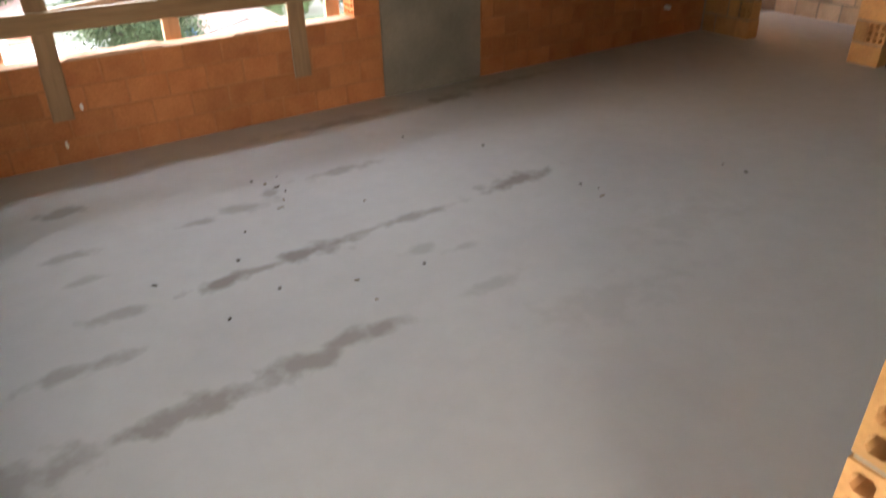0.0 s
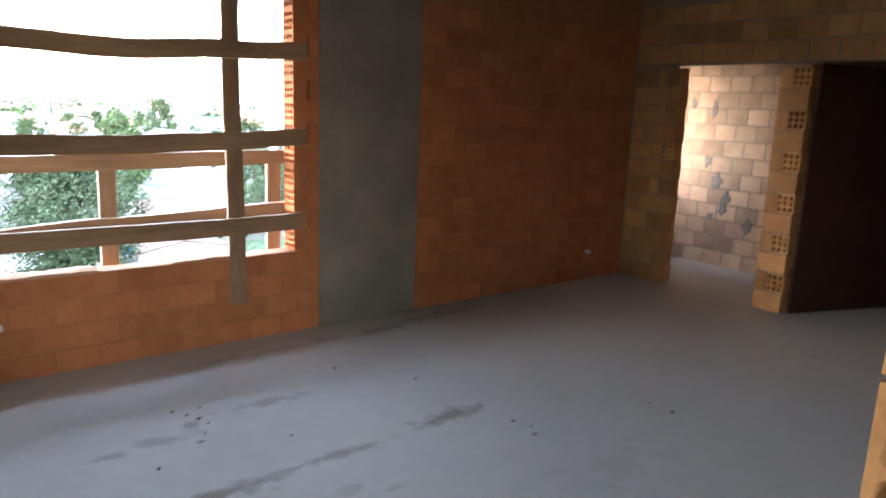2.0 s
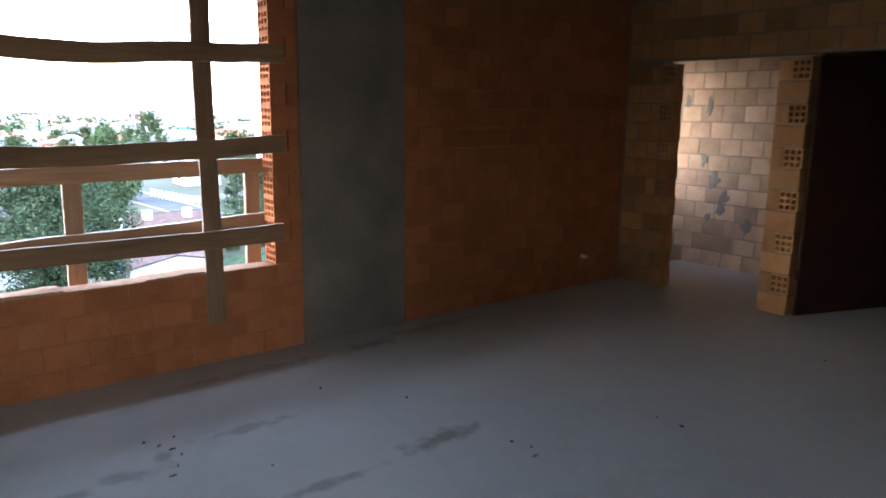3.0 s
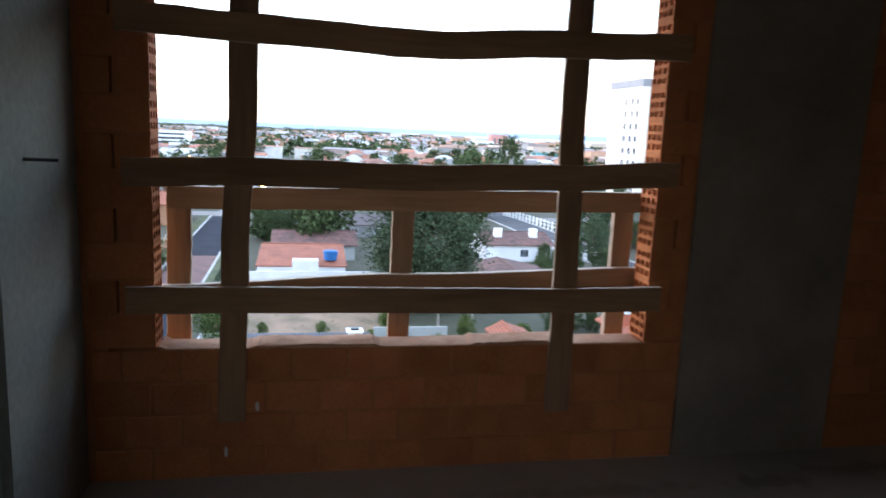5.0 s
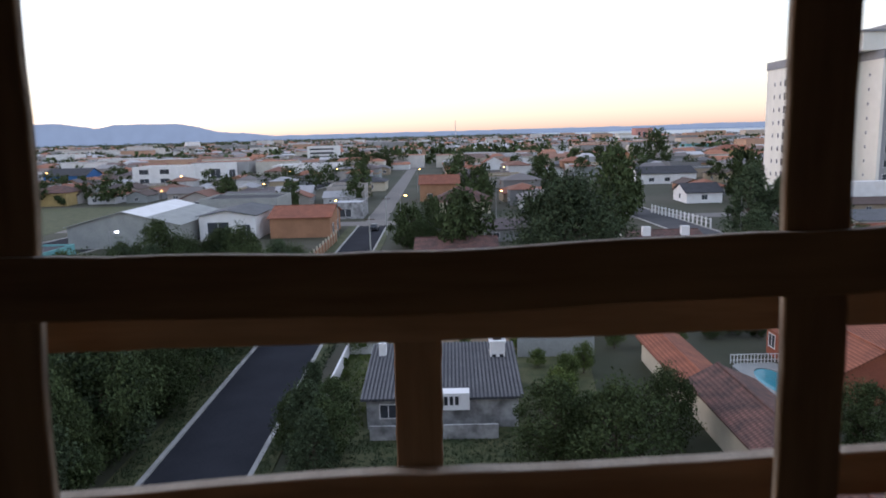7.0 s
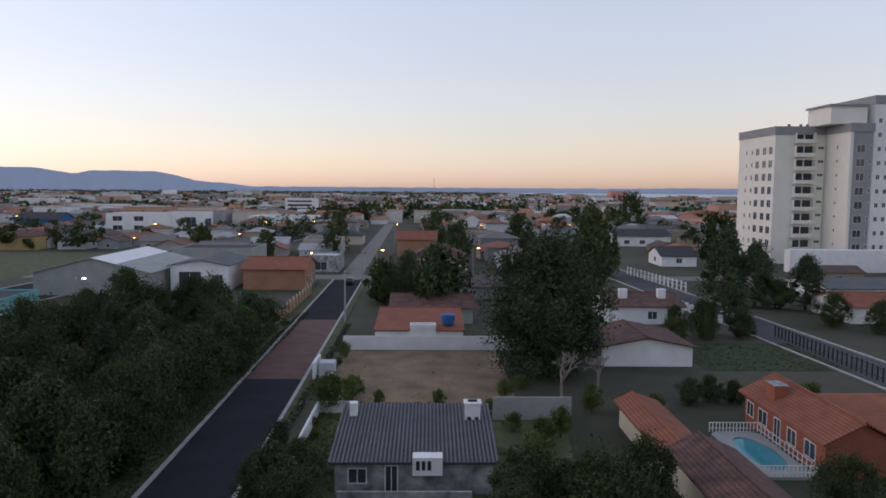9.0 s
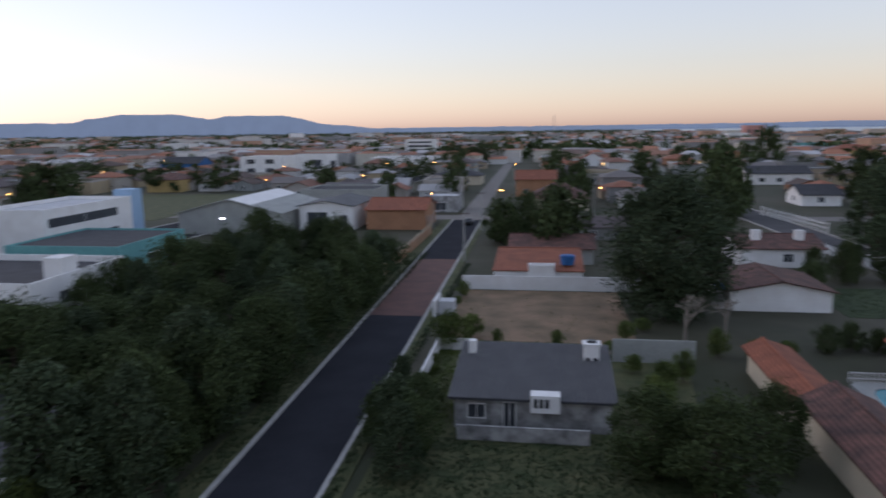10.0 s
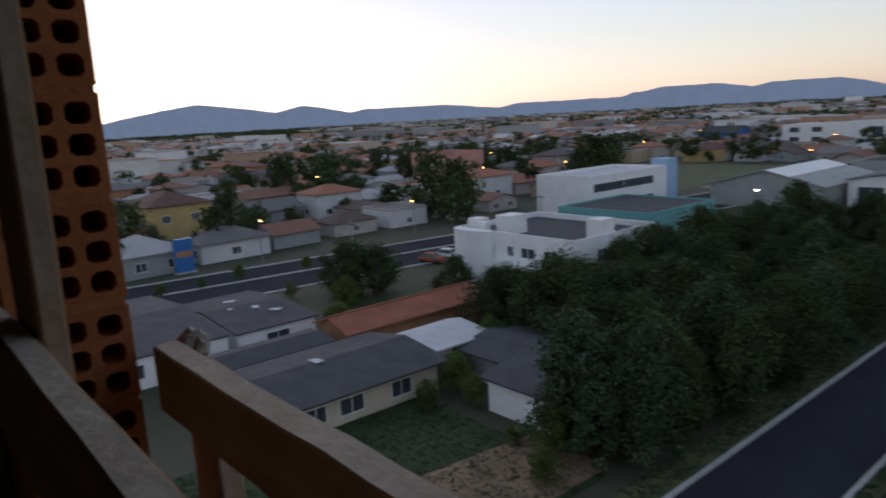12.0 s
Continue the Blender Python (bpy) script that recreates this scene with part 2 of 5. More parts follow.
CREAM = mat("cream_render", (0.58, 0.52, 0.40), (0.48, 0.43, 0.33), scale=0.5, fine=7, fine_amount=0.1)
STAINED = mat("stained_render", (0.42, 0.42, 0.42), (0.15, 0.15, 0.15), scale=0.9, fine=4, contrast=0.3, fine_amount=0.2)
GREY = mat("grey_render", (0.36, 0.37, 0.35), (0.28, 0.29, 0.28), scale=0.5, fine=7)
TEAL = mat("teal_panel", (0.16, 0.38, 0.38), (0.12, 0.30, 0.31), scale=0.5, fine=7)
PINK = mat("pink_render", (0.55, 0.28, 0.24), (0.46, 0.23, 0.20), scale=0.5, fine=7)
ORANGE = mat("orange_render", (0.42, 0.22, 0.125), scale=0.5, fine=7)
YELLOW = mat("ochre_render", (0.50, 0.37, 0.16), scale=0.5, fine=7)
REDBRICK = mat("red_facing_brick", (0.36, 0.12, 0.07), (0.27, 0.09, 0.055), scale=0.8, fine=9)
BLUE = mat("blue_plastic", (0.04, 0.16, 0.42), scale=1, fine=9, rough=0.5)
DARK = mat("dark_opening", (0.035, 0.038, 0.045), scale=1, fine=6, rough=0.3)
GLASS = mat("window_glass", (0.06, 0.07, 0.08), (0.045, 0.05, 0.06), scale=0.5, fine=3, rough=0.12, bump=0, spec=0.6)
WATER = mat("pool_water", (0.05, 0.30, 0.36), (0.04, 0.24, 0.30), scale=0.6, fine=3, rough=0.1)
SEA = mat("sea_water", (0.20, 0.26, 0.33), (0.17, 0.22, 0.29), scale=0.01, fine=0.05, rough=0.3, bump=0)
LEAF = mat("broad_leaves", (0.070, 0.094, 0.039), (0.039, 0.056, 0.023), scale=0.5, fine=5, rand=0.25, island=0.45, bump=0, rough=0.8, spec=0.08)
LEAF_LIGHT = mat("young_leaves", (0.12, 0.15, 0.045), (0.06, 0.09, 0.028), scale=0.6, fine=5, rand=0.2, island=0.45, bump=0, rough=0.8, spec=0.08)
NEEDLE = mat("dark_needles", (0.076, 0.102, 0.055), (0.044, 0.064, 0.034), scale=0.5, fine=5, rand=0.2, island=0.4, bump=0, rough=0.8, spec=0.08)
BARK = mat("bark", (0.10, 0.075, 0.055), (0.06, 0.045, 0.035), scale=3, fine=14, bump=0.6, depth=0.03)
PALEBARK = mat("bare_pale_branches", (0.26, 0.23, 0.20), scale=3, fine=14)
METAL = mat("galvanised_post", (0.35, 0.35, 0.36), scale=2, fine=10, rough=0.5, metallic=0.6)
LAMP = glow("lamp_glow", (1.0, 0.45, 0.08), 1.6)
LAMP_WHITE = glow("white_lamp_glow", (0.9, 0.95, 1.0), 2.5)


# ---- mesh helpers ----
def mesh_object(name, bm, material, parent=None, label=""):
    me = bpy.data.meshes.new(name)
    bm.normal_update()
    bm.to_mesh(me)
    bm.free()
    for m in (material if isinstance(material, (list, tuple)) else [material]):
        me.materials.append(m)
    ob = new(name, me)
    if parent:
        ob.parent = parent
    if label:
        ob["label"] = label
    return ob


def part(name, bm, material, parent, label=""):
    return mesh_object(name, bm, material, parent, label)


def box(bm, x0, x1, y0, y1, z0, z1, mi=0):
    v = [bm.verts.new(c) for c in ((x0, y0, z0), (x1, y0, z0), (x1, y1, z0), (x0, y1, z0),
                                   (x0, y0, z1), (x1, y0, z1), (x1, y1, z1), (x0, y1, z1))]
    for q in ((3, 2, 1, 0), (4, 5, 6, 7), (0, 1, 5, 4), (1, 2, 6, 5), (2, 3, 7, 6), (3, 0, 4, 7)):
        bm.faces.new([v[i] for i in q]).material_index = mi
    return v


def boxes(*items):
    bm = bmesh.new()
    for it in items:
        box(bm, *it)
    return bm


def prism(bm, outline, thick, mi=0):
    """A plate under a 3D outline, given counter-clockwise from above."""
    top = [bm.verts.new(p) for p in outline]
    low = [bm.verts.new((p[0], p[1], p[2] - thick)) for p in outline]
    bm.faces.new(top).material_index = mi
    bm.faces.new(low[::-1]).material_index = mi
    for i in range(len(top)):
        j = (i + 1) % len(top)
        bm.faces.new((low[i], low[j], top[j], top[i])).material_index = mi


def thing(name, label, category, group="", at=(0, 0, 0), turn=0.0):
    e = new(name)
    e.matrix_world = pose(*at, 0, 0, turn)
    return tagged(e, label, category, group)


def struct(ob, label, category):
    return tagged(ob, label, category, kind="structure")


# ---- the flat under construction ----
OPEN_X0, OPEN_X1, SILL, HEAD, WALL_T = 0.02, 2.25, 0.605, 2.34, 0.155
EAST_X, CEILING = 5.97, 2.75
floor = struct(mesh_object("floor", boxes((-2.6, 9.0, -7.5, 0.14, -0.12, 0.0)), SCREED), "bare grey concrete floor slab with dark stains", "floor")
ceiling = struct(mesh_object("ceiling", boxes((-2.8, 9.2, -7.7, 0.13, CEILING, CEILING + 0.15)), CEIL), "raw concrete ceiling slab", "ceiling")

COURSE, BL, BH, J = 0.1515, 0.24, 0.141, 0.0105
INNER = 0.174  # taller courses of the inner walls


def brick_mesh(name, hollow, length, thick):
    """A clay block lying along x; a hollow one shows three rows of three deep cells in its +x end."""
    bm = bmesh.new()
    box(bm, -length / 2, length / 2, -thick / 2, thick / 2, -BH / 2, BH / 2)
    if hollow:
        bm.faces.ensure_lookup_table()
        bm.faces.remove(bm.faces[3])
        us = [-0.5, -0.42, -0.20, -0.11, 0.11, 0.20, 0.42, 0.5]
        x = length / 2
        for i in range(7):
            for j in range(7):
                a = [(us[i + p] * thick, us[j + q] * BH) for p, q in ((0, 0), (1, 0), (1, 1), (0, 1))]
                if i % 2 and j % 2:
                    c = 0.22
                    (y0, z0), (y1, z1) = a[0], a[2]
                    dy, dz = (y1 - y0) * c, (z1 - z0) * c
                    oct_ = [(y0 + dy, z0), (y1 - dy, z0), (y1, z0 + dz), (y1, z1 - dz), (y1 - dy, z1), (y0 + dy, z1), (y0, z1 - dz), (y0, z0 + dz)]
                    f = [bm.verts.new((x, *p)) for p in oct_]
                    k = [bm.verts.new((x - 0.16 * min(1, length / 0.24), *p)) for p in oct_]
                    for s in range(8):
                        bm.faces.new((f[s], f[(s + 1) % 8], k[(s + 1) % 8], k[s]))
                    bm.faces.new(k)
                    for corner, s0, s1 in ((a[0], 7, 0), (a[1], 1, 2), (a[2], 3, 4), (a[3], 5, 6)):
                        bm.faces.new((bm.verts.new((x, *corner)), f[s1], f[s0]))
                else:
                    bm.faces.new([bm.verts.new((x, *p)) for p in a])
    else:
        bmesh.ops.bevel(bm, geom=bm.edges[:], offset=0.004, segments=1, affect="EDGES")
    bmesh.ops.recalc_face_normals(bm, faces=bm.faces[:])
    me = bpy.data.meshes.new(name)
    bm.to_mesh(me)
    bm.free()
    return me


rng = random.Random(4)
SOLID = {}
for key, m in (("clay", BRICK), ("pale", PALE_BRICK), ("bleached", BLEACHED_BRICK)):
    for kind in ("solid", "hollow"):
        me = brick_mesh("brick_" + key, kind == "hollow", BL, WALL_T)
        me.materials.append(m)
        SOLID[key, kind] = me


def put_brick(wall, me, centre, turn, length, tall=1.0):
    ob = new("brick", me)
    ob.parent = wall
    m = pose(*centre, rng.uniform(-0.4, 0.4), rng.uniform(-0.3, 0.3), turn + rng.uniform(-0.5, 0.5))
    ob.matrix_basis = m @ Matrix.Diagonal((length / BL, 1, tall, 1))


def lay(wall, key, axis, plane, spans, course=COURSE):
    """Courses of bricks in running bond. spans: (from, to, z0, z1, hollow at from, hollow at to) along the axis; plane: the wall's middle."""
    for s0, s1, z0, z1, h0, h1 in spans:
        k = 0
        z = z0
        high = course - J
        while z + high < z1 + 0.03:
            at = s0
            first = True
            while at < s1 - 0.02:
                n = BL / 2 if first and k % 2 else BL
                if s1 - (at + n) < 0.07:
                    n = s1 - at
                n = min(n, s1 - at)
                last = at + n >= s1 - 0.02
                hollow = (first and h0) or (last and h1)
                c = at + n / 2
                turn = (180 if first and h0 else 0)
                w = plane + rng.uniform(-0.0015, 0.0015)
                p = (c, w, z + high / 2 + rng.uniform(-0.0015, 0.0015)) if axis == "x" else (w, c, z + high / 2)
                put_brick(wall, SOLID[key, "hollow" if hollow else "solid"], p, turn + (90 if axis == "y" else 0), n - J, high / BH)
                at += n
                first = False
            z += course
            k += 1


I = 0.004
HOLLOW = 0.2


def joints(x0, x1, y0, y1, z0, z1, course=COURSE):
    """The mortar beds alone, where hollow ends must stay open."""
    out, z = [], z0
    while z < z1 - 0.02:
        out.append((x0, x1, y0, y1, z + course - J - 0.001, min(z + course + 0.001, z1 + 0.03)))
        z += course
    return out


# facade wall with the barred opening, a small second opening further along, and a third in the next room
wall_north = struct(mesh_object("wall_north", boxes(
    (-2.6, OPEN_X0 - HOLLOW, I, WALL_T - I, 0, CEILING), (OPEN_X0 - HOLLOW, OPEN_X0, I, WALL_T - I, 0, SILL - 0.012), (OPEN_X0 - HOLLOW, OPEN_X0, I, WALL_T - I, HEAD + 0.09, CEILING),
    *joints(OPEN_X0 - HOLLOW, OPEN_X0 - 0.004, I, WALL_T - I, SILL, 2.42), *joints(OPEN_X1 + 0.004, OPEN_X1 + HOLLOW, I, WALL_T - I, SILL, 2.42), (OPEN_X0, OPEN_X1, I, WALL_T - I, 0, SILL - 0.012),
    (OPEN_X0, OPEN_X1, I, WALL_T - I, HEAD, CEILING), (OPEN_X1 + HOLLOW, 2.458, I, WALL_T - I, 0, CEILING), (OPEN_X1, OPEN_X1 + HOLLOW, I, WALL_T - I, 0, SILL - 0.012), (OPEN_X1, OPEN_X1 + HOLLOW, I, WALL_T - I, HEAD + 0.09, CEILING),
    (3.322, 5.97, I, WALL_T - I, 0, CEILING), (7.40, 9.0, I, WALL_T - I, 0, CEILING)), CLAY_MORTAR), "orange hollow clay brick outer wall with a large opening", "wall")
column = struct(mesh_object("concrete_column", boxes((2.46, 3.32, -0.008, WALL_T, 0, CEILING)), CONCRETE), "grey cast concrete column flush with the brick wall", "column")
# second box is an unseen wall added to block west light from the floor
side_column = struct(mesh_object("side_column", boxes((-0.62, -0.27, -0.75, -0.002, 0, CEILING), (-0.58, -0.30, -3.3, -0.752, 0, CEILING)), PLASTER), "pale grey plastered column beside the opening, with an unseen added wall", "column")

# east wall with two doorways
E0, E1 = EAST_X + I, EAST_X + WALL_T - I
wall_east = struct(mesh_object("wall_east", boxes(
    (E0, E1, -0.388, 0.14, 0, CEILING), (E0, E1, -7.5, -0.388, 2.115, CEILING), *joints(E0, E1, -0.51, -0.388, 0, 2.11, INNER), *joints(E0, E1, -1.72, -1.48, 0, 2.11, INNER),
    *joints(E0, E1, -2.63 - HOLLOW, -2.63, 0, 2.11, INNER), (E0, E1, -7.5, -2.63 - HOLLOW, 0, 2.115)), MORTAR), "yellowish brick inner wall with two doorways", "wall")
partition = struct(mesh_object("wall_partition", boxes((EAST_X + WALL_T + 0.03, 8.9, -1.73 + I, -1.59 - I, 0, CEILING)), MORTAR), "brick partition wall between two small rooms", "wall")
wall_back = struct(mesh_object("wall_back", boxes((7.25 + I, 7.39 - I, -1.59, 1.50, 0, CEILING)), MORTAR), "pale brick wall of the small room, streaked with mortar", "wall")
wall_stub = struct(mesh_object("wall_stub", boxes((0.93 + HOLLOW, 5.96, -4.39 + I, -4.25 - I, 0, CEILING), *joints(0.93, 0.93 + HOLLOW, -4.39 + I, -4.25 - I, 0, 2.5, INNER)), MORTAR), "brick wall end beside the entrance", "wall")
wall_west = struct(mesh_object("wall_west", boxes(
    (-2.8, -2.602, -7.5, -5.85, 0, CEILING), (-2.8, -2.602, -4.95, 0.13, 0, CEILING), (-2.8, -2.602, -5.85, -4.95, 0, 1.0), (-2.8, -2.602, -5.85, -4.95, 2.0, CEILING)), MORTAR),
    "plain brick outer wall", "wall")
# the opening in this wall is unseen, added for the south lamp
wall_south = struct(mesh_object("wall_south", boxes((-2.8, -1.7, -7.7, -7.502, 0, CEILING), (-0.1, 9.2, -7.7, -7.502, 0, CEILING), (-1.7, -0.1, -7.7, -7.502, 0, 0.6), (-1.7, -0.1, -7.7, -7.502, 2.3, CEILING)), MORTAR), "brick wall behind the entrance with an added unseen opening", "wall")
wall_far = struct(mesh_object("wall_far", boxes((9.002, 9.2, -7.5, 0.13, 0, CEILING)), MORTAR), "plain brick wall closing the small rooms", "wall")

# dark panel standing ajar in the second doorway
sheet_ = thing("plywood_sheet", "dark reddish brown panel standing ajar in the doorway", "board", "", (6.05, -1.76, 0), -20)
part("panel", boxes((0, 1.12, -0.012, 0.012, 0.0, 2.10)), DARK_PANEL, sheet_)
for bz in (0.3, 1.7):
    part("batten", boxes((0.0, 1.12, 0.013, 0.045, bz, bz + 0.08)), WOOD, sheet_)

# bay of the small room, standing out past the facade, with a window to the west
bay = struct(mesh_object("wall_bay", boxes(
    (5.97, 6.11, 0.144, 0.40, 0, CEILING), (5.97, 6.11, 1.36, 1.50, 0, CEILING), (5.97, 6.11, 0.40, 1.36, 0, 1.14), (5.97, 6.11, 0.40, 1.36, 2.25, CEILING),
    (5.97, 7.39, 1.504, 1.64, 0, CEILING)), MORTAR), "brick bay wall of the small room with a window opening", "wall")
struct(mesh_object("floor_bay", boxes((5.97, 7.39, 0.144, 1.64, -0.12, -0.004)), CEIL), "concrete floor of the bay", "floor")
struct(mesh_object("ceiling_bay", boxes((5.90, 7.45, 0.144, 1.70, CEILING + 0.003, CEILING + 0.15)), CEIL), "concrete slab over the bay", "ceiling")

# timber bars across the opening
def board(parent, name, pts, width, y0, y1, material, seed, label="", vertical=False):
    """A rough plank along a gently bent line of (along, centre) points, with uneven edges and a pale sawn upper edge."""
    r = random.Random(seed)
    bm = bmesh.new()
    n = 26
    rings = []
    for i in range(n + 1):
        u = i / n * (len(pts) - 1)
        k = min(int(u), len(pts) - 2)
        f = u - k
        f = f * f * (3 - 2 * f)
        a = pts[k][0] + (pts[k + 1][0] - pts[k][0]) * (u - k)
        c = pts[k][1] + (pts[k + 1][1] - pts[k][1]) * f
        lo, hi = c - width / 2 + r.uniform(-0.002, 0.002), c + width / 2 + r.uniform(-0.002, 0.002)
        yy = [y0 + r.uniform(-0.0006, 0.0006), y1]
        b = 0.003
        prof = [(yy[0], lo + b), (yy[0] + b, lo), (yy[1] - b, lo), (yy[1], lo + b), (yy[1], hi - b), (yy[1] - b, hi), (yy[0] + b, hi), (yy[0], hi - b)]
        rings.append([bm.verts.new((z, y, a) if vertical else (a, y, z)) for y, z in prof])
    for i in range(n):
        for s in range(8):
            f = bm.faces.new((rings[i][s], rings[i][(s + 1) % 8], rings[i + 1][(s + 1) % 8], rings[i + 1][s]))
            f.material_index = 1 if s in (1, 5) else 0
    bm.faces.new(rings[0][::-1])
    bm.faces.new(rings[-1])
    bmesh.ops.recalc_face_normals(bm, faces=bm.faces[:])
    return part(name, bm, [material, SAWN_GREY if vertical else SAWN], parent, label)


bars = thing("window_barrier", "rough dark timber bars nailed across the brick opening", "barrier")
board(bars, "post", [(0.27, 0.325), (1.0, 0.345), (1.7, 0.38), (2.55, 0.40)], 0.115, -0.024, -0.001, PLANK_Z, 1, vertical=True)
board(bars, "post", [(0.27, 1.83), (1.0, 1.825), (1.7, 1.81), (2.55, 1.815)], 0.115, -0.024, -0.001, PLANK_Z, 2, vertical=True)
board(bars, "board", [(-0.09, 1.355), (0.42, 1.372), (1.04, 1.366), (1.76, 1.385), (2.33, 1.415)], 0.115, -0.051, -0.025, PLANK_X, 3)
board(bars, "board", [(-0.09, 0.825), (0.42, 0.825), (1.76, 0.818), (2.30, 0.825)], 0.115, -0.051, -0.025, PLANK_X, 4)
board(bars, "board", [(-0.1, 1.96), (0.42, 1.945), (1.1, 1.925), (1.76, 1.965), (2.34, 1.985)], 0.115, -0.051, -0.025, PLANK_X, 5)

guard = thing("outer_guard", "brown timber guard frame standing outside the opening", "guard rail")
for x in (0.08, 1.09, 2.205):
    board(guard, "post", [(0.45, x - 0.01), (1.25, x)], 0.105, 0.216, 0.253, GUARD_Z, int(x * 10), vertical=True)
board(guard, "rail", [(0.04, 1.235), (1.1, 1.245), (2.40, 1.262)], 0.10, 0.173, 0.215, GUARD_X, 21)
board(guard, "rail", [(0.0, 0.79), (1.1, 0.845), (2.40, 0.885)], 0.10, 0.173, 0.215, GUARD_X, 22)
ledge = struct(mesh_object("ledge", boxes((-2.6, 5.96, 0.142, 0.45, -0.12, 0.0), (-0.1, 2.5, 0.205, 0.265, 0.0, 0.45)), CONCRETE), "narrow concrete ledge outside the wall", "ledge")

# facade of the building below and around the flat
# boxes up to 16 m stay out of view, raised to shade the ground
facade = struct(mesh_object("facade_below", boxes((-12, 20, -7.7, 0.12, -20.0, -0.13), (9.22, 20, -7.7, 0.12, -0.12, 16), (-12, -2.82, -1.5, 0.12, -0.12, 16),
                (-2.8, 9.2, -7.7, 0.12, CEILING + 0.16, 16)), MORTAR), "unfinished brick apartment block, its unseen upper part raised for shade", "building")


# slab out of view, added to keep high skylight off the floor inside
shade_slab = struct(mesh_object("balcony_slab", boxes((-2.8, 5.88, 0.157, 1.22, CEILING - 0.06, CEILING + 0.10)), CEIL), "unseen raw concrete slab added over the opening to shade the floor", "slab")

# rough mortar bed left on top of the low wall
def rough_bed(x0, x1, y0, y1, z, rise, seed, n=70, k=7):
    bm = bmesh.new()
    rows = []
    for i in range(n + 1):
        x = x0 + (x1 - x0) * i / n
        row = []
        for j in range(k + 1):
            y = y0 + (y1 - y0) * j / k
            h = noise.noise((x * 5, y * 9, seed)) * 0.6 + noise.noise((x * 21, y * 21, seed + 3)) * 0.4
            step = 1.0 if noise.noise((x * 2.2, 0.3, seed + 7)) > -0.05 else 0.35
            row.append(bm.verts.new((x, y + 0.004 * noise.noise((x * 30, y * 9, 5)), z + rise * max(0.05, step * (0.75 + 0.5 * h)))))
        rows.append(row)
    for i in range(n):
        for j in range(k):
            bm.faces.new((rows[i][j], rows[i + 1][j], rows[i + 1][j + 1], rows[i][j + 1]))
    for j0, flip in ((0, False), (k, True)):
        low = [bm.verts.new((r[j0].co.x, r[j0].co.y, z)) for r in rows]
        for i in range(n):
            q = (low[i], low[i + 1], rows[i + 1][j0], rows[i][j0])
            bm.faces.new(q[::-1] if flip else q)
    return bm


BED = mat("pale_mortar_crumbs", (0.50, 0.31, 0.20), (0.36, 0.19, 0.11), scale=9, fine=60, bump=0.6, depth=0.005, rough=0.95)
struct(mesh_object("mortar_bed", rough_bed(OPEN_X0 + 0.005, OPEN_X1 - 0.005, 0.003, WALL_T - 0.003, SILL - 0.012, 0.024, 2.0), BED), "crumbling pale mortar bed along the sill", "mortar")

# a white pipe stub low on the wall, plaster dabs, a rod of reinforcement in the column
bm = bmesh.new()
bmesh.ops.create_cone(bm, cap_ends=True, segments=16, radius1=0.02, radius2=0.02, depth=0.05, matrix=Matrix.Translation((5.42, -0.025, 0.284)) @ Matrix.Rotation(radians(90), 4, "X"))
tagged(mesh_object("pipe_stub", bm, WHITE), "short white plastic pipe stub coming out of the brick wall", "pipe")
for x, z, w, h in ((0.435, 0.33, 0.02, 0.045), (0.30, 0.12, 0.018, 0.05)):
    bm = bmesh.new()
    bmesh.ops.create_icosphere(bm, subdivisions=2, radius=0.5)
    for v in bm.verts:
        v.co = Vector((x + v.co.x * w * (1 + 0.3 * noise.noise(v.co * 3)), -0.003 + v.co.y * 0.012, z + v.co.z * h))
    tagged(mesh_object("plaster_dab", bm, WHITE), "small white dab of plaster on the bricks", "plaster")
bm = bmesh.new()
bmesh.ops.create_cone(bm, cap_ends=True, segments=8, radius1=0.006, radius2=0.006, depth=0.12, matrix=Matrix.Translation((-0.225, -0.52, 1.42)) @ Matrix.Rotation(radians(90), 4, "Y"))
tagged(mesh_object("reinforcing_rod", bm, DARK), "rusty reinforcing rod sticking out of the column", "rod")

SMEAR = mat("grey_mortar_smear", (0.28, 0.24, 0.20), (0.19, 0.165, 0.14), scale=8, fine=50, bump=0.5, depth=0.004, rough=0.95)
rs = random.Random(31)
for y, z, w, h in ((0.15, 1.78, 0.05, 0.09), (-0.12, 1.72, 0.05, 0.13), (-0.10, 1.16, 0.07, 0.09), (-0.23, 0.94, 0.10, 0.13), (-0.37, 0.77, 0.09, 0.08), (-0.34, 0.64, 0.08, 0.10), (-0.65, 0.50, 0.10, 0.12), (-0.20, 0.54, 0.06, 0.07), (0.25, 0.70, 0.05, 0.05)):
    bm = bmesh.new()
    rim, o = [], rs.uniform(0, 9)
    for q in range(22):
        a = q * math.tau / 22
        k = 1 + 0.75 * noise.noise((math.cos(a) * 1.6 + o, math.sin(a) * 1.6, o))
        rim.append((y + 0.62 * w * k * math.cos(a), z + 0.62 * h * k * math.sin(a)))
    mid = bm.verts.new((7.236, y, z))
    ring = [bm.verts.new((7.241, *p)) for p in rim]
    back = [bm.verts.new((7.252, *p)) for p in rim]
    for q in range(22):
        bm.faces.new((mid, ring[q], ring[q - 1]))
        bm.faces.new((ring[q], back[q], back[q - 1], ring[q - 1]))
    bmesh.ops.recalc_face_normals(bm, faces=bm.faces[:])
    part("mortar_smear", bm, SMEAR, wall_back)
rc = random.Random(9)
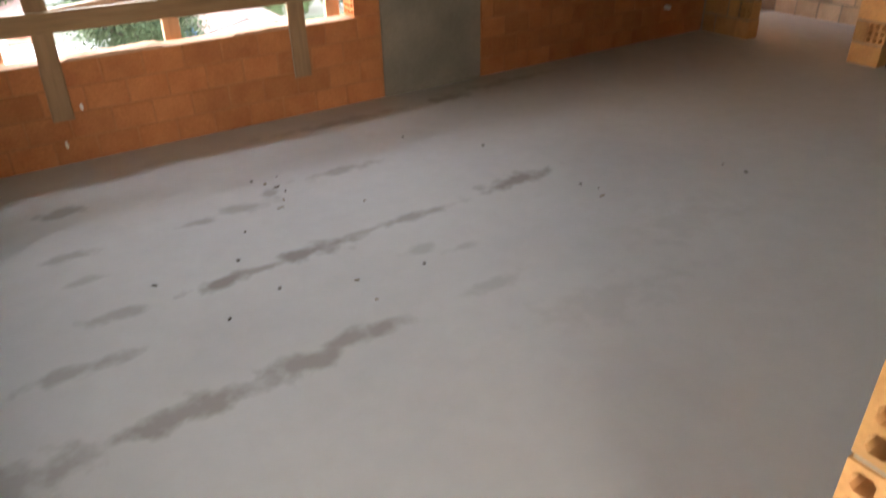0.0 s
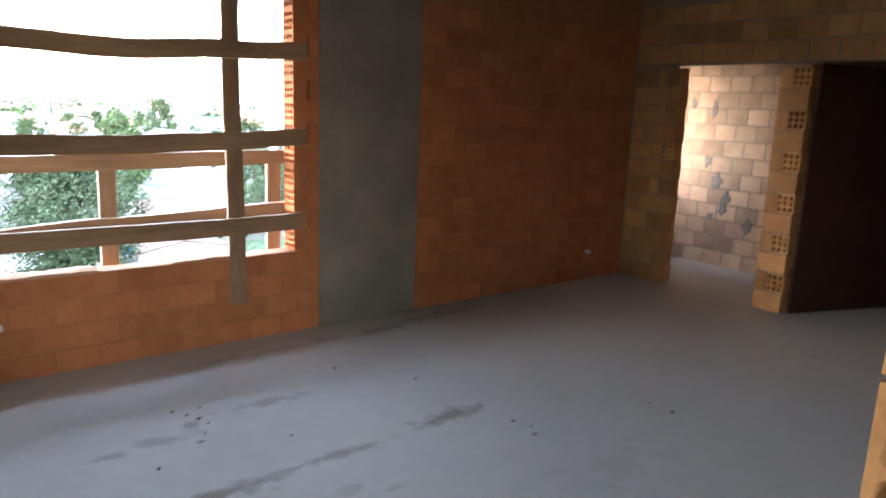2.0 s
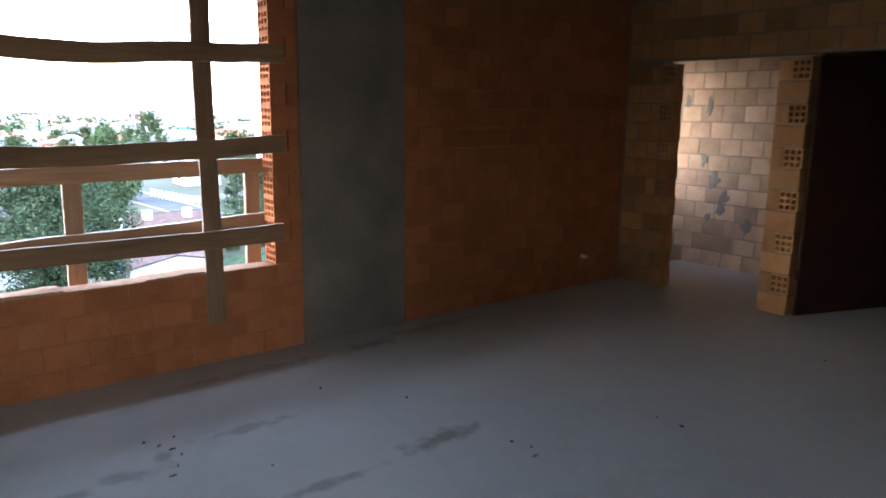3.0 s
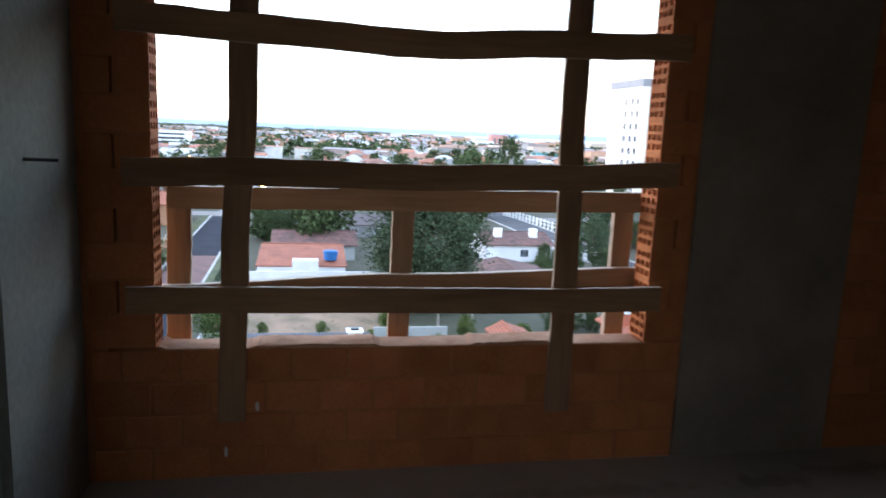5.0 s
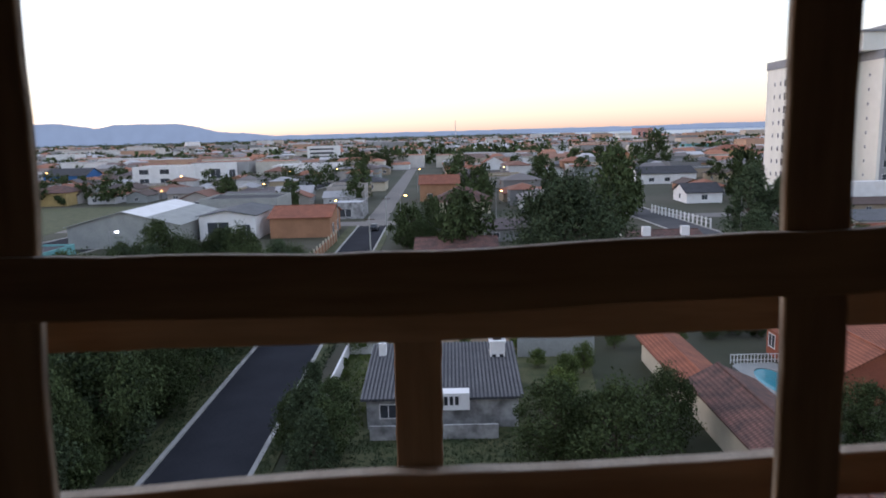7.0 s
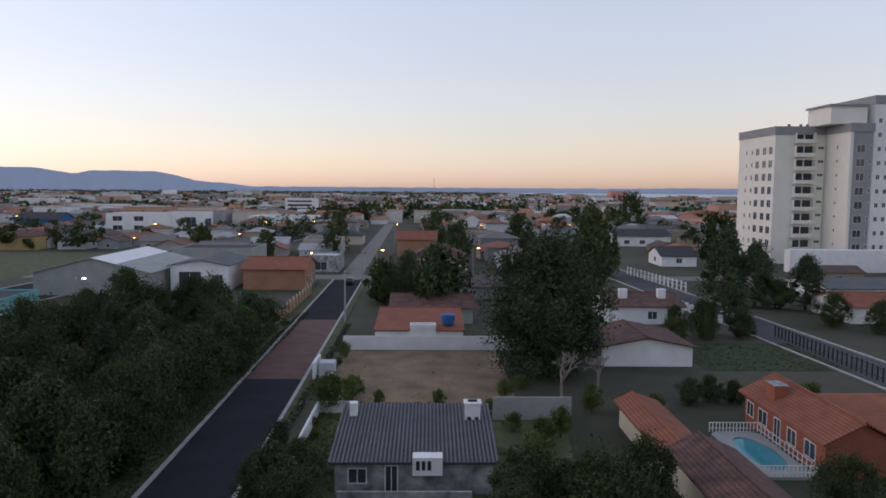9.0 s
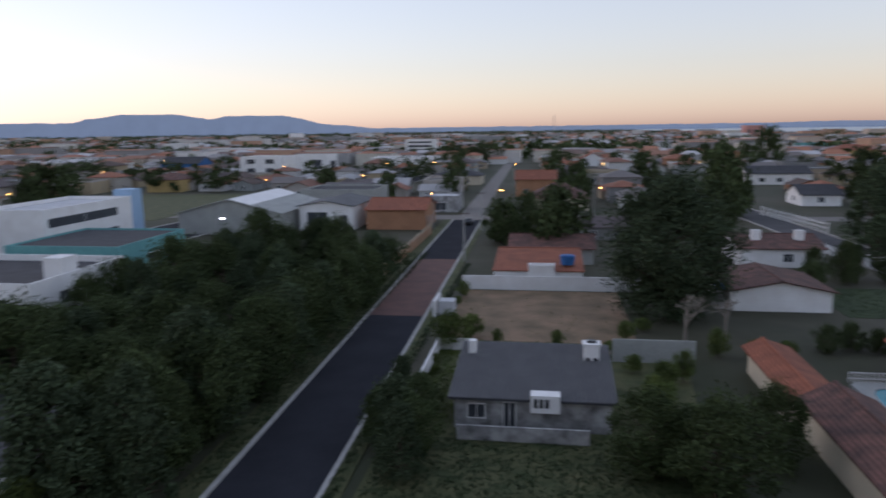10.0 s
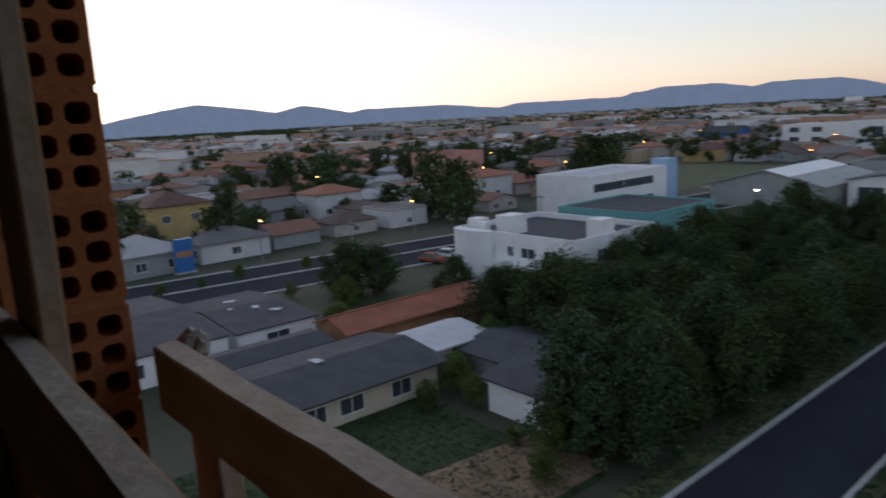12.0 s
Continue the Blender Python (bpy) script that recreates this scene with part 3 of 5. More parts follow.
CHIPS = [(1.12, -2.18), (0.82, -2.05), (1.43, -2.23), (3.41, -2.27), (3.42, -2.42), (2.61, -2.10), (2.56, -2.18), (2.57, -2.00), (5.11, -2.42), (3.08, -3.40), (2.14, -0.81), (2.47, -1.23),
         (1.51, -1.50), (0.87, -1.47), (1.10, -0.91), (1.15, -0.99), (1.24, -0.93), (1.21, -1.14), (1.11, -1.32), (0.38, -1.72), (0.75, -1.72), (1.12, -2.36), (0.57, -2.15), (1.19, -1.06), (1.16, -1.24)]
for i, (x, y) in enumerate(CHIPS):
    bm = bmesh.new()
    bmesh.ops.create_icosphere(bm, subdivisions=1, radius=1)
    for v in bm.verts:
        v.co *= 1 + 0.5 * noise.noise(v.co * 2 + Vector((i, 0, 0)))
    chip = mesh_object("rubble_chip", bm, BARK if i % 3 else MORTAR)
    chip.matrix_world = pose(x, y, 0.004, 0, 0, rc.uniform(0, 360)) @ Matrix.Diagonal((rc.uniform(0.009, 0.022), rc.uniform(0.005, 0.011), 0.005, 1))
    tagged(chip, "tiny dark chip of rubble on the concrete floor", "rubble", "rubble chips")

bm = bmesh.new()
bmesh.ops.create_icosphere(bm, subdivisions=3, radius=1)
for v in bm.verts:
    v.co *= 1 + 0.35 * noise.noise(v.co * 2.1) + 0.15 * noise.noise(v.co * 6)
lump = mesh_object("cement_lump", bm, KERB)
lump.matrix_world = pose(0.045, 0.233, 1.275) @ Matrix.Diagonal((0.03, 0.022, 0.026, 1))
tagged(lump, "rough pale lump of dried cement on the guard post", "cement lump")


# ---- the town below ----
G = -20.0


def sheet(name, outline, z, material, label, category, thick=0.05):
    bm = bmesh.new()
    prism(bm, [(x, y, z) for x, y in outline], thick)
    return struct(mesh_object(name, bm, material), label, category)


def ring_ground():
    bm = bmesh.new()
    vs = [bm.verts.new((4700 * math.cos(a * math.tau / 48), 4700 * math.sin(a * math.tau / 48), G)) for a in range(48)]
    bm.faces.new(vs)
    return bm


TOWN = mat("town_ground", (0.074, 0.068, 0.048), (0.036, 0.043, 0.022), scale=0.03, fine=0.4, contrast=0.3)
struct(mesh_object("ground", ring_ground(), TOWN), "rough grass and bare earth of the town's plots", "ground")


def strip(name, x0, x1, y0, y1, z, material, label, category, lean=-0.0195):
    return sheet(name, [(x0 + (y0 - 46) * lean, y0), (x1 + (y0 - 46) * lean, y0), (x1 + (y1 - 46) * lean, y1), (x0 + (y1 - 46) * lean, y1)], z, material, label, category, 0.3)


strip("road_street", -19.2, -12.65, -60, 78, G + 0.02, ASPHALT, "dark asphalt street with worn edges", "road")
strip("road_crossing", -19.2, -12.65, 78, 114, G + 0.024, REDROAD, "reddish block paved stretch of street", "road")
strip("road_street_far", -19.2, -12.65, 114, 165, G + 0.02, ASPHALT, "dark asphalt street", "road")
strip("road_distant", -18.6, -13.2, 165, 700, G + 0.02, PAVING, "pale worn street between houses", "road")
strip("road_cross_street", -140, 90, 166, 174, G + 0.018, PAVING, "grey cross street", "road", 0)
for a, b in ((-19.55, -19.2), (-12.65, -12.3)):
    strip("kerb", a, b, -60, 165, G + 0.15, KERB, "pale concrete kerb along the street", "kerb")
strip("verge_west", -21.6, -19.55, -60, 165, G + 0.10, SCRUB, "rough dark grass verge beside the street", "verge")
strip("verge_east", -12.3, -11.2, -60, 165, G + 0.10, SCRUB, "rough grass verge beside the street", "verge")
strip("road_avenue", -101, -83, -120, 400, G + 0.03, ASPHALT, "wide dark asphalt avenue", "road", 0.12)
for a in (-101.4, -92.6, -82.9):
    strip("kerb", a, a + 0.5, -120, 400, G + 0.17, KERB, "pale kerb of the avenue", "kerb", 0.12)
strip("road_side_street", 53, 61, 30, 420, G + 0.03, WORN, "grey side street beside the apartment tower", "road", -0.06)
for a in (52.5, 61.1):
    strip("kerb", a, a + 0.4, 30, 420, G + 0.16, KERB, "pale kerb of the side street", "kerb", -0.06)
sheet("vacant_lot", [(-10, 66), (10, 66), (10, 92), (-10, 92)], G + 0.04, DIRT, "bare brown soil of an empty plot", "ground")
sheet("lawn_front", [(-10.3, 30), (10, 30), (14, 66), (-10.3, 66)], G + 0.03, SCRUB, "rough grass round the grey roofed house", "ground")
sheet("lawn_west", [(-42, 3), (-23, 3), (-23, 31), (-42, 31)], G + 0.04, GRASS, "dark green lawn", "ground")
sheet("dirt_yard", [(-31, 23), (-23.4, 22), (-23.6, 32), (-30, 33)], G + 0.055, DIRT, "bare earth yard with tracks beside the street", "ground")
sheet("lawn_east", [(34.5, 82), (52, 82), (52, 97), (34.5, 97)], G + 0.04, GRASS, "green lawn behind a low wall", "ground")
sheet("lawn_north_west", [(-70, 44), (-52, 44), (-52, 60), (-70, 60)], G + 0.04, GRASS, "green lawn in front of the white building", "ground")
bm = bmesh.new()
prism(bm, [(420, 2050, G + 0.5), (4500, 1500, G + 0.5), (3300, 3300, G + 0.5), (500, 4600, G + 0.5)], 0.3)
struct(mesh_object("water", bm, SEA), "pale blue lagoon on the horizon", "water")


# -- houses
def window_part(parent, x, y, z, w, h, face, frame_mat=None):
    """A recessed dark pane in a raised frame; face is the way it looks: s, n, w, e."""
    wide = face in "sn"
    d = {"s": -1, "w": -1, "n": 1, "e": 1}[face]
    bm = bmesh.new()
    t, p = 0.08, 0.05
    for a0, a1, b0, b1 in ((-w / 2 - t, w / 2 + t, h, h + t), (-w / 2 - t, w / 2 + t, -t, 0), (-w / 2 - t, -w / 2, 0, h), (w / 2, w / 2 + t, 0, h), (-0.03, 0.03, 0, h)):
        q0, q1 = sorted((0, d * p))
        if wide:
            box(bm, x + a0, x + a1, y + q0, y + q1, z + b0, z + b1)
        else:
            box(bm, x + q0, x + q1, y + a0, y + a1, z + b0, z + b1)
    fr = part("window", bm, frame_mat or WHITE, parent)
    q0, q1 = sorted((0, d * 0.02))
    bm = boxes((x - w / 2, x + w / 2, y + q0, y + q1, z, z + h) if wide else (x + q0, x + q1, y - w / 2, y + w / 2, z, z + h))
    part("pane", bm, GLASS, fr)


def gable_roof(bm, x0, x1, y0, y1, eave, ridge, axis, over=0.5, split=0.5, thick=0.15):
    """Two sloping plates; axis: the way the ridge runs."""
    x0, x1, y0, y1 = x0 - over, x1 + over, y0 - over, y1 + over
    if axis == "x":
        m = y0 + (y1 - y0) * split
        prism(bm, [(x0, y0, eave), (x1, y0, eave), (x1, m, ridge), (x0, m, ridge)], thick)
        prism(bm, [(x0, m, ridge), (x1, m, ridge), (x1, y1, eave), (x0, y1, eave)], thick)
    else:
        m = x0 + (x1 - x0) * split
        prism(bm, [(x0, y0, eave), (m, y0, ridge), (m, y1, ridge), (x0, y1, eave)], thick)
        prism(bm, [(m, y0, ridge), (x1, y0, eave), (x1, y1, eave), (m, y1, ridge)], thick)


def hip_roof(bm, x0, x1, y0, y1, eave, ridge, over=0.5, thick=0.15):
    x0, x1, y0, y1 = x0 - over, x1 + over, y0 - over, y1 + over
    w, d = x1 - x0, y1 - y0
    i = min(w, d) / 2
    if w >= d:
        a, b = (x0 + i, (y0 + y1) / 2, ridge), (x1 - i, (y0 + y1) / 2, ridge)
    else:
        a, b = ((x0 + x1) / 2, y0 + i, ridge), ((x0 + x1) / 2, y1 - i, ridge)
    c = [(x0, y0, eave), (x1, y0, eave), (x1, y1, eave), (x0, y1, eave)]
    if w >= d:
        for q in ([c[0], c[1], b, a], [c[1], c[2], b], [c[2], c[3], a, b], [c[3], c[0], a]):
            prism(bm, q, thick)
    else:
        for q in ([c[0], c[1], a], [c[1], c[2], b, a], [c[2], c[3], b], [c[3], c[0], a, b]):
            prism(bm, q, thick)


def walls(bm, x0, x1, y0, y1, eave, ridge=None, axis="x", split=0.5, base=0.0):
    box(bm, x0, x1, y0, y1, base, eave - 0.12)
    if ridge:
        if axis == "x":
            m = y0 + (y1 - y0) * split
            tri = [(y0, eave - 0.12), (y1, eave - 0.12), (m, ridge - 0.2)]
            a = [bm.verts.new((x0, p, q)) for p, q in tri]
            b = [bm.verts.new((x1, p, q)) for p, q in tri]
        else:
            m = x0 + (x1 - x0) * split
            tri = [(x0, eave - 0.12), (x1, eave - 0.12), (m, ridge - 0.2)]
            a = [bm.verts.new((p, y0, q)) for p, q in tri]
            b = [bm.verts.new((p, y1, q)) for p, q in tri]
        bm.faces.new(a)
        bm.faces.new(b[::-1])
        for i in range(3):
            bm.faces.new((a[i], a[(i + 1) % 3], b[(i + 1) % 3], b[i]))
        bmesh.ops.recalc_face_normals(bm, faces=bm.faces[:])


def house(label, x0, x1, y0, y1, eave, ridge, style, wall_mat, roof_mat, windows=(), axis="x", split=0.5, over=0.5, turn=0.0, at=None, name="house"):
    """A house about its own centre on the ground. windows: (face, along, sill, width, height)."""
    cx, cy = (x0 + x1) / 2, (y0 + y1) / 2
    w, d = (x1 - x0) / 2, (y1 - y0) / 2
    h = thing(name, label, "house", "", (cx, cy, G), turn)
    bm = bmesh.new()
    walls(bm, -w, w, -d, d, eave, ridge if style == "gable" else None, axis, split)
    part("wall", bm, wall_mat, h)
    bm = bmesh.new()
    if style == "gable":
        gable_roof(bm, -w, w, -d, d, eave, ridge, axis, over, split)
    elif style == "hip":
        hip_roof(bm, -w, w, -d, d, eave, ridge, over)
    else:
        box(bm, -w + 0.25, w - 0.25, -d + 0.25, d - 0.25, eave - 0.118, eave - 0.05)
    part("roof", bm, roof_mat, h)
    if style == "gable" and roof_mat in (TERRA, DARKTILE):
        mid = (-d if axis == "x" else -w) + 2 * (d if axis == "x" else w) * split
        end = (w if axis == "x" else d) + over
        bm = bmesh.new()
        if axis == "x":
            box(bm, -end, end, mid - 0.14, mid + 0.14, ridge - 0.04, ridge + 0.1)
        else:
            box(bm, mid - 0.14, mid + 0.14, -end, end, ridge - 0.04, ridge + 0.1)
        bmesh.ops.bevel(bm, geom=bm.edges[:], offset=0.05, segments=1, affect="EDGES")
        part("ridge_cap", bm, roof_mat, h)
    if style == "flat":
        bm = boxes((-w, w, -d, -d + 0.25, eave - 0.12, ridge), (-w, w, d - 0.25, d, eave - 0.12, ridge),
                   (-w, -w + 0.25, -d + 0.25, d - 0.25, eave - 0.12, ridge), (w - 0.25, w, -d + 0.25, d - 0.25, eave - 0.12, ridge))
        part("parapet", bm, wall_mat, h)
    for f, a, s, ww, hh in windows:
        window_part(h, *((a, -d if f == "s" else d) if f in "sn" else (-w if f == "w" else w, a)), s, ww, hh, f)
    return h


# grey corrugated house on the near plot
ha = house("stained white house with a grey corrugated fibre cement roof", -5.6, 5.6, 47.8, 58.2, 2.5, 3.75, "gable", STAINED, FIBRE,
           [("s", -4.0, 0.9, 1.2, 1.0), ("s", -1.6, 0.2, 0.8, 1.9)], "x", 0.86, 0.4)
bm = bmesh.new()
for i in range(41):
    x = -5.93 + i * 0.295
    prism(bm, [(x - 0.07, -5.6, 2.56), (x + 0.07, -5.6, 2.56), (x + 0.07, 4.0, 3.81), (x - 0.07, 4.0, 3.81)], 0.08)
part("corrugation", bm, RIDGED, ha)
ch = part("chimney", boxes((3.9, 5.1, 1.0, 2.0, 3.0, 4.6)), WHITE, ha, "white rendered chimney with dark vents")
for cx in (4.05, 4.65):
    part("vent", boxes((cx, cx + 0.3, 0.94, 0.998, 3.2, 3.6)), DARK, ch)
part("cap", boxes((3.8, 5.2, 0.9, 2.1, 4.602, 4.72)), WHITE, ch)
part("flue", boxes((4.15, 4.85, 1.3, 1.8, 4.722, 4.9)), DARK, ch)
part("chimney", boxes((-5.3, -4.7, 1.6, 2.2, 3.2, 4.5)), WHITE, ha)
bm = bmesh.new()
walls(bm, -0.1, 2.0, -5.7, -4.6, 3.0, base=1.6)
dm = part("dormer", bm, WHITE, ha, "white wall piece with three small windows")
for i in range(3):
    part("pane", boxes((0.15 + i * 0.4, 0.4 + i * 0.4, -5.74, -5.702, 2.0, 2.65)), DARK, dm)
part("low_wall", boxes((-5.2, 4.0, -7.2, -7.0, 0, 1.1)), STAINED, ha, "low stained white front wall")
garden_wall = thing("garden_wall", "pale grey rendered garden wall", "wall", "", (10.7, 64, G))
part("wall", boxes((-3.7, 3.7, -0.1, 0.1, 0, 2.2)), GREY, garden_wall)
garden_wall = thing("garden_wall", "long white boundary wall of the vacant plot", "wall", "", (1, 92.6, G))
part("wall", boxes((-11.5, 12, -0.1, 0.1, 0, 1.9)), WHITE, garden_wall)
garden_wall = thing("garden_wall", "low white wall along the street plot", "wall", "", (-9.6, 57, G))
part("wall", boxes((-0.1, 0.1, -7, 9, 0, 1.2), (0.102, 3.6, 8.8, 9, 0, 1.2)), WHITE, garden_wall)
shed = thing("site_shed", "small pale metal hut with a white panel by the vacant plot", "hut", "", (-10.7, 79.5, G))
part("body", boxes((-0.9, 0.9, -0.9, 0.9, 0, 1.7)), FIBRE_PALE, shed)
part("panel", boxes((-1.4, -1.1, -2.2, 2.2, 0, 2.0)), WHITE, shed)

hb = house("white house with terracotta tiled roof and blue tank", -6.3, 5.6, 93.2, 107, 2.6, 3.6, "gable", WHITE, TERRA, [], "x", 0.9, 0.2)
tank = thing("water_tank", "blue plastic roof water tank", "tank", "", (3.6, 95.5, G + 3.05))
bm = bmesh.new()
bmesh.ops.create_cone(bm, cap_ends=True, segments=18, radius1=0.9, radius2=1.05, depth=1.2, matrix=Matrix.Translation((0, 0, 0.6)))
part("body", bm, BLUE, tank)
part("lid", boxes((-0.7, 0.7, -0.7, 0.7, 1.2, 1.3)), BLUE, tank)
house("white lean-to with pale metal roof", -1.6, 1.9, 92.8, 94.4, 3.2, 3.4, "flat", WHITE, FIBRE_PALE)
house("house with dark brown roof and white gable", 22.2, 33.4, 84, 95, 2.5, 3.7, "gable", WHITE, DARKTILE, [], "y")
tank = thing("water_tank", "small blue plastic water tank beside the brown roof", "tank", "", (21.3, 85.5, G))
part("stand", boxes((-0.6, 0.6, -0.6, 0.6, 0, 2.2)), STAINED, tank)
bm = bmesh.new()
bmesh.ops.create_cone(bm, cap_ends=True, segments=16, radius1=0.6, radius2=0.7, depth=0.9, matrix=Matrix.Translation((0, 0, 2.66)))
part("body", bm, BLUE, tank)
house("low house with brown roof behind the red one", -5, 8, 111, 121, 2.6, 4.2, "gable", GREY, DARKTILE, [], "x")
cs = house("white house with brown roof and white chimney stacks", 30, 42, 111, 123, 3.0, 4.4, "gable", WHITE, DARKTILE, [("s", 1, 0.9, 1.4, 1.2), ("s", 4, 0.3, 1.0, 2.0)], "x")
for cx in (-3.6, 2.8):
    part("chimney", boxes((cx, cx + 1.3, -3.0, -2.0, 3.3, 5.3)), WHITE, cs)
house("long outbuilding with orange clay tile roof", 18.5, 21.6, 50.1, 62.3, 2.3, 3.1, "gable", CREAM, TERRA, [], "y", 0.4)
house("old house with dark weathered clay tile roof", 18.9, 23.2, 28, 49.4, 2.6, 3.9, "gable", CREAM, DARKTILE, [], "y", 0.45)
rb = house("red brick bungalow with terracotta tiled gable roof", 30.8, 36.3, 50.4, 63.8, 2.8, 4.5, "gable", REDBRICK, TERRA,
           [("w", -4.6, 0.9, 1.5, 1.2), ("w", -1.8, 0.9, 1.3, 1.2), ("w", 0.6, 0.1, 1.0, 2.1), ("w", 3.2, 0.9, 1.5, 1.2), ("w", 5.6, 0.9, 1.2, 1.2)], "y", 0.5, 0.5)
part("chimney", boxes((-2.3, -1.2, 2.2, 3.8, 2.9, 4.6)), REDBRICK, rb)
part("chimney_top", boxes((-2.4, -1.1, 2.1, 3.9, 4.602, 4.68)), STAINED, rb)
wing = bmesh.new()
walls(wing, 2.76, 13.5, -4.5, 6.0, 2.7, 4.3, "x")
part("wing", wing, REDBRICK, rb)
wing = bmesh.new()
gable_roof(wing, 1.2, 13.5, -4.5, 6.0, 2.7, 4.35, "x", 0.5)
part("wing_roof", wing, TERRA, rb)
part("beam", boxes((2.9, 4.8, -7.6, -7.3, 2.3, 2.75)), WHITE, rb, "white beam of the porch")
for px_ in (3.0, 4.6):
    part("post", boxes((px_ - 0.1, px_ + 0.1, -7.55, -7.35, 0, 2.298)), WHITE, rb)
pool = thing("swimming_pool", "small oval blue pool with white deck and fence", "pool", "", (28.1, 55.2, G))
bm, rings = bmesh.new(), []
for k in range(40):
    a = k * math.tau / 40
    ca, sa = math.cos(a), math.sin(a)
    q = min(2.2 / max(abs(ca), 1e-6), 5.0 / max(abs(sa), 1e-6))
    rings.append([bm.verts.new(p) for p in ((q * ca, q * sa, 0), (q * ca, q * sa, 0.25), (1.5 * ca, 3.6 * sa, 0.25), (1.5 * ca, 3.6 * sa, 0))])
for k in range(40):
    for j in range(3):
        bm.faces.new((rings[k][j], rings[k - 1][j], rings[k - 1][j + 1], rings[k][j + 1]))
bmesh.ops.recalc_face_normals(bm, faces=bm.faces[:])
part("deck", bm, GREY, pool, "pale grey paved pool deck")
bm = bmesh.new()
bmesh.ops.create_cone(bm, cap_ends=True, segments=40, radius1=1, radius2=1, depth=0.14, matrix=Matrix.Translation((0, 0, 0.09)) @ Matrix.Diagonal((1.495, 3.595, 1, 1)))
part("water", bm, WATER, pool)
for sx0, sx1, sy0, sy1 in ((-2.15, 2.15, -4.92, -4.88), (-2.15, 2.15, 4.88, 4.92), (2.08, 2.12, -4.8, 4.8)):
    bm = boxes((sx0, sx1, sy0, sy1, 1.05, 1.12), (sx0, sx1, sy0, sy1, 0.55, 0.6))
    n = 14
    for i in range(n + 1):
        a, b = sx0 + (sx1 - sx0) * i / n, sy0 + (sy1 - sy0) * i / n
        box(bm, a - 0.03, a + 0.03, b - 0.03, b + 0.03, 0.25, 1.12)
    part("fence", bm, WHITE, pool)

# west of the street
house("cream bungalow with low dark grey roof", -51, -41, 19.8, 33, 2.5, 3.4, "gable", CREAM, FIBRE, [("e", -4.5, 0.7, 1.6, 1.2), ("e", -1.5, 0.7, 2.0, 1.2), ("e", 3.0, 0.7, 1.8, 1.2)], "y", 0.5, 0.7)
house("low extension with grey sheet roof", -56.8, -52.2, 19, 30, 2.5, 3.0, "gable", GREY, FIBRE, [], "y", 0.5, 0.3)
house("white walled house with dark weathered sheet roof", -35, -28.8, 33, 44, 2.7, 3.8, "gable", WHITE, FIBRE, [], "x", 0.5)
house("lower wing with dark sheet roof", -42, -35.6, 36.5, 44, 2.4, 3.2, "gable", GREY, FIBRE, [], "x", 0.5)
house("white roofed annex beside the bungalow", -48, -42.5, 34.4, 40, 2.8, 3.3, "gable", CREAM, FIBRE_PALE, [], "y", 0.3)
house("long store with terracotta tile roof", -58, -52.5, 32, 49, 2.6, 3.7, "gable", ORANGE, TERRA, [], "y", 0.5)
house("large low building with dark flat roof and white fascia", -82.5, -60, 2, 23.6, 3.0, 3.8, "gable", WHITE, FIBRE, [("e", -4, 1, 2.4, 1.2), ("e", 2, 1, 2.4, 1.2), ("n", 4, 1, 2.4, 1.2)], "y", 0.5, 0.25)
house("low building with patched dark roof", -76, -60.5, 24.8, 33, 2.7, 3.3, "gable", WHITE, FIBRE, [("e", 0, 1, 2.4, 1.0)], "y", 0.5, 0.3)
for px_, py_, rot in ((-68, 27, 20), (-66.5, 29.5, -15), (-64, 30.5, 40), (-71, 28.5, 70), (-46, 25, 10)):
    scrap = thing("roof_scrap", "pale scrap of sheeting lying on the dark roof", "scrap", "roof scraps", (px_, py_, G + (3.42 if px_ > -50 else 3.2)), rot)
    bm = bmesh.new()
    prism(bm, [(-0.7, -0.3, 0.05), (0.5, -0.35, 0.02), (0.7, 0.25, 0.10), (-0.4, 0.35, 0.06)], 0.03)
    part("sheet", bm, FIBRE_PALE, scrap)
wb = house("white two storey building with parapets and dark flat roof", -70.5, -50, 61, 77, 6.2, 6.9, "flat", WHITE, FIBRE,
           [("s", -3.6, 3.9, 1.3, 1.5), ("s", 0.0, 4.0, 1.0, 1.2), ("s", 3.0, 4.0, 2.2, 1.2), ("s", 6.6, 4.0, 2.0, 1.2), ("s", -3.6, 0.8, 1.6, 1.4), ("s", 5.0, 0.5, 3.0, 2.0), ("e", -3, 3.8, 1.6, 1.4), ("e", 3, 3.8, 1.6, 1.4)])
bm = bmesh.new()
arc = [(-10.25 + 3.6 * (1 - math.cos(q * math.pi / 16)), -8.0 - 1.6 * math.sin(q * math.pi / 16)) for q in range(17)]
lo, hi = [bm.verts.new((*p, 0)) for p in arc], [bm.verts.new((*p, 6.9)) for p in arc]
for q in range(16):
    bm.faces.new((lo[q], lo[q + 1], hi[q + 1], hi[q]))
bm.faces.new(hi)
part("curved_bay", bm, WHITE, wb, "white rounded bay at the corner")
for q in ((-4.5, -1.8, -6.0, -3.0, 6.15, 8.6), (7.2, 9.4, -2.0, 0.6, 6.15, 8.4), (-9.4, -7.4, -6.6, -4.6, 6.15, 7.9), (-6.6, -5.2, -7.4, -6.4, 6.15, 7.7)):
    part("stair_head", boxes(q), WHITE, wb)
part("terrace", boxes((-2.6, 9.6, -10.2, -8.004, 2.9, 3.1)), WHITE, wb, "white projecting slab over the ground floor")
part("terrace_wall", boxes((-2.6, 9.6, -10.2, -10.06, 3.102, 3.7)), WHITE, wb)
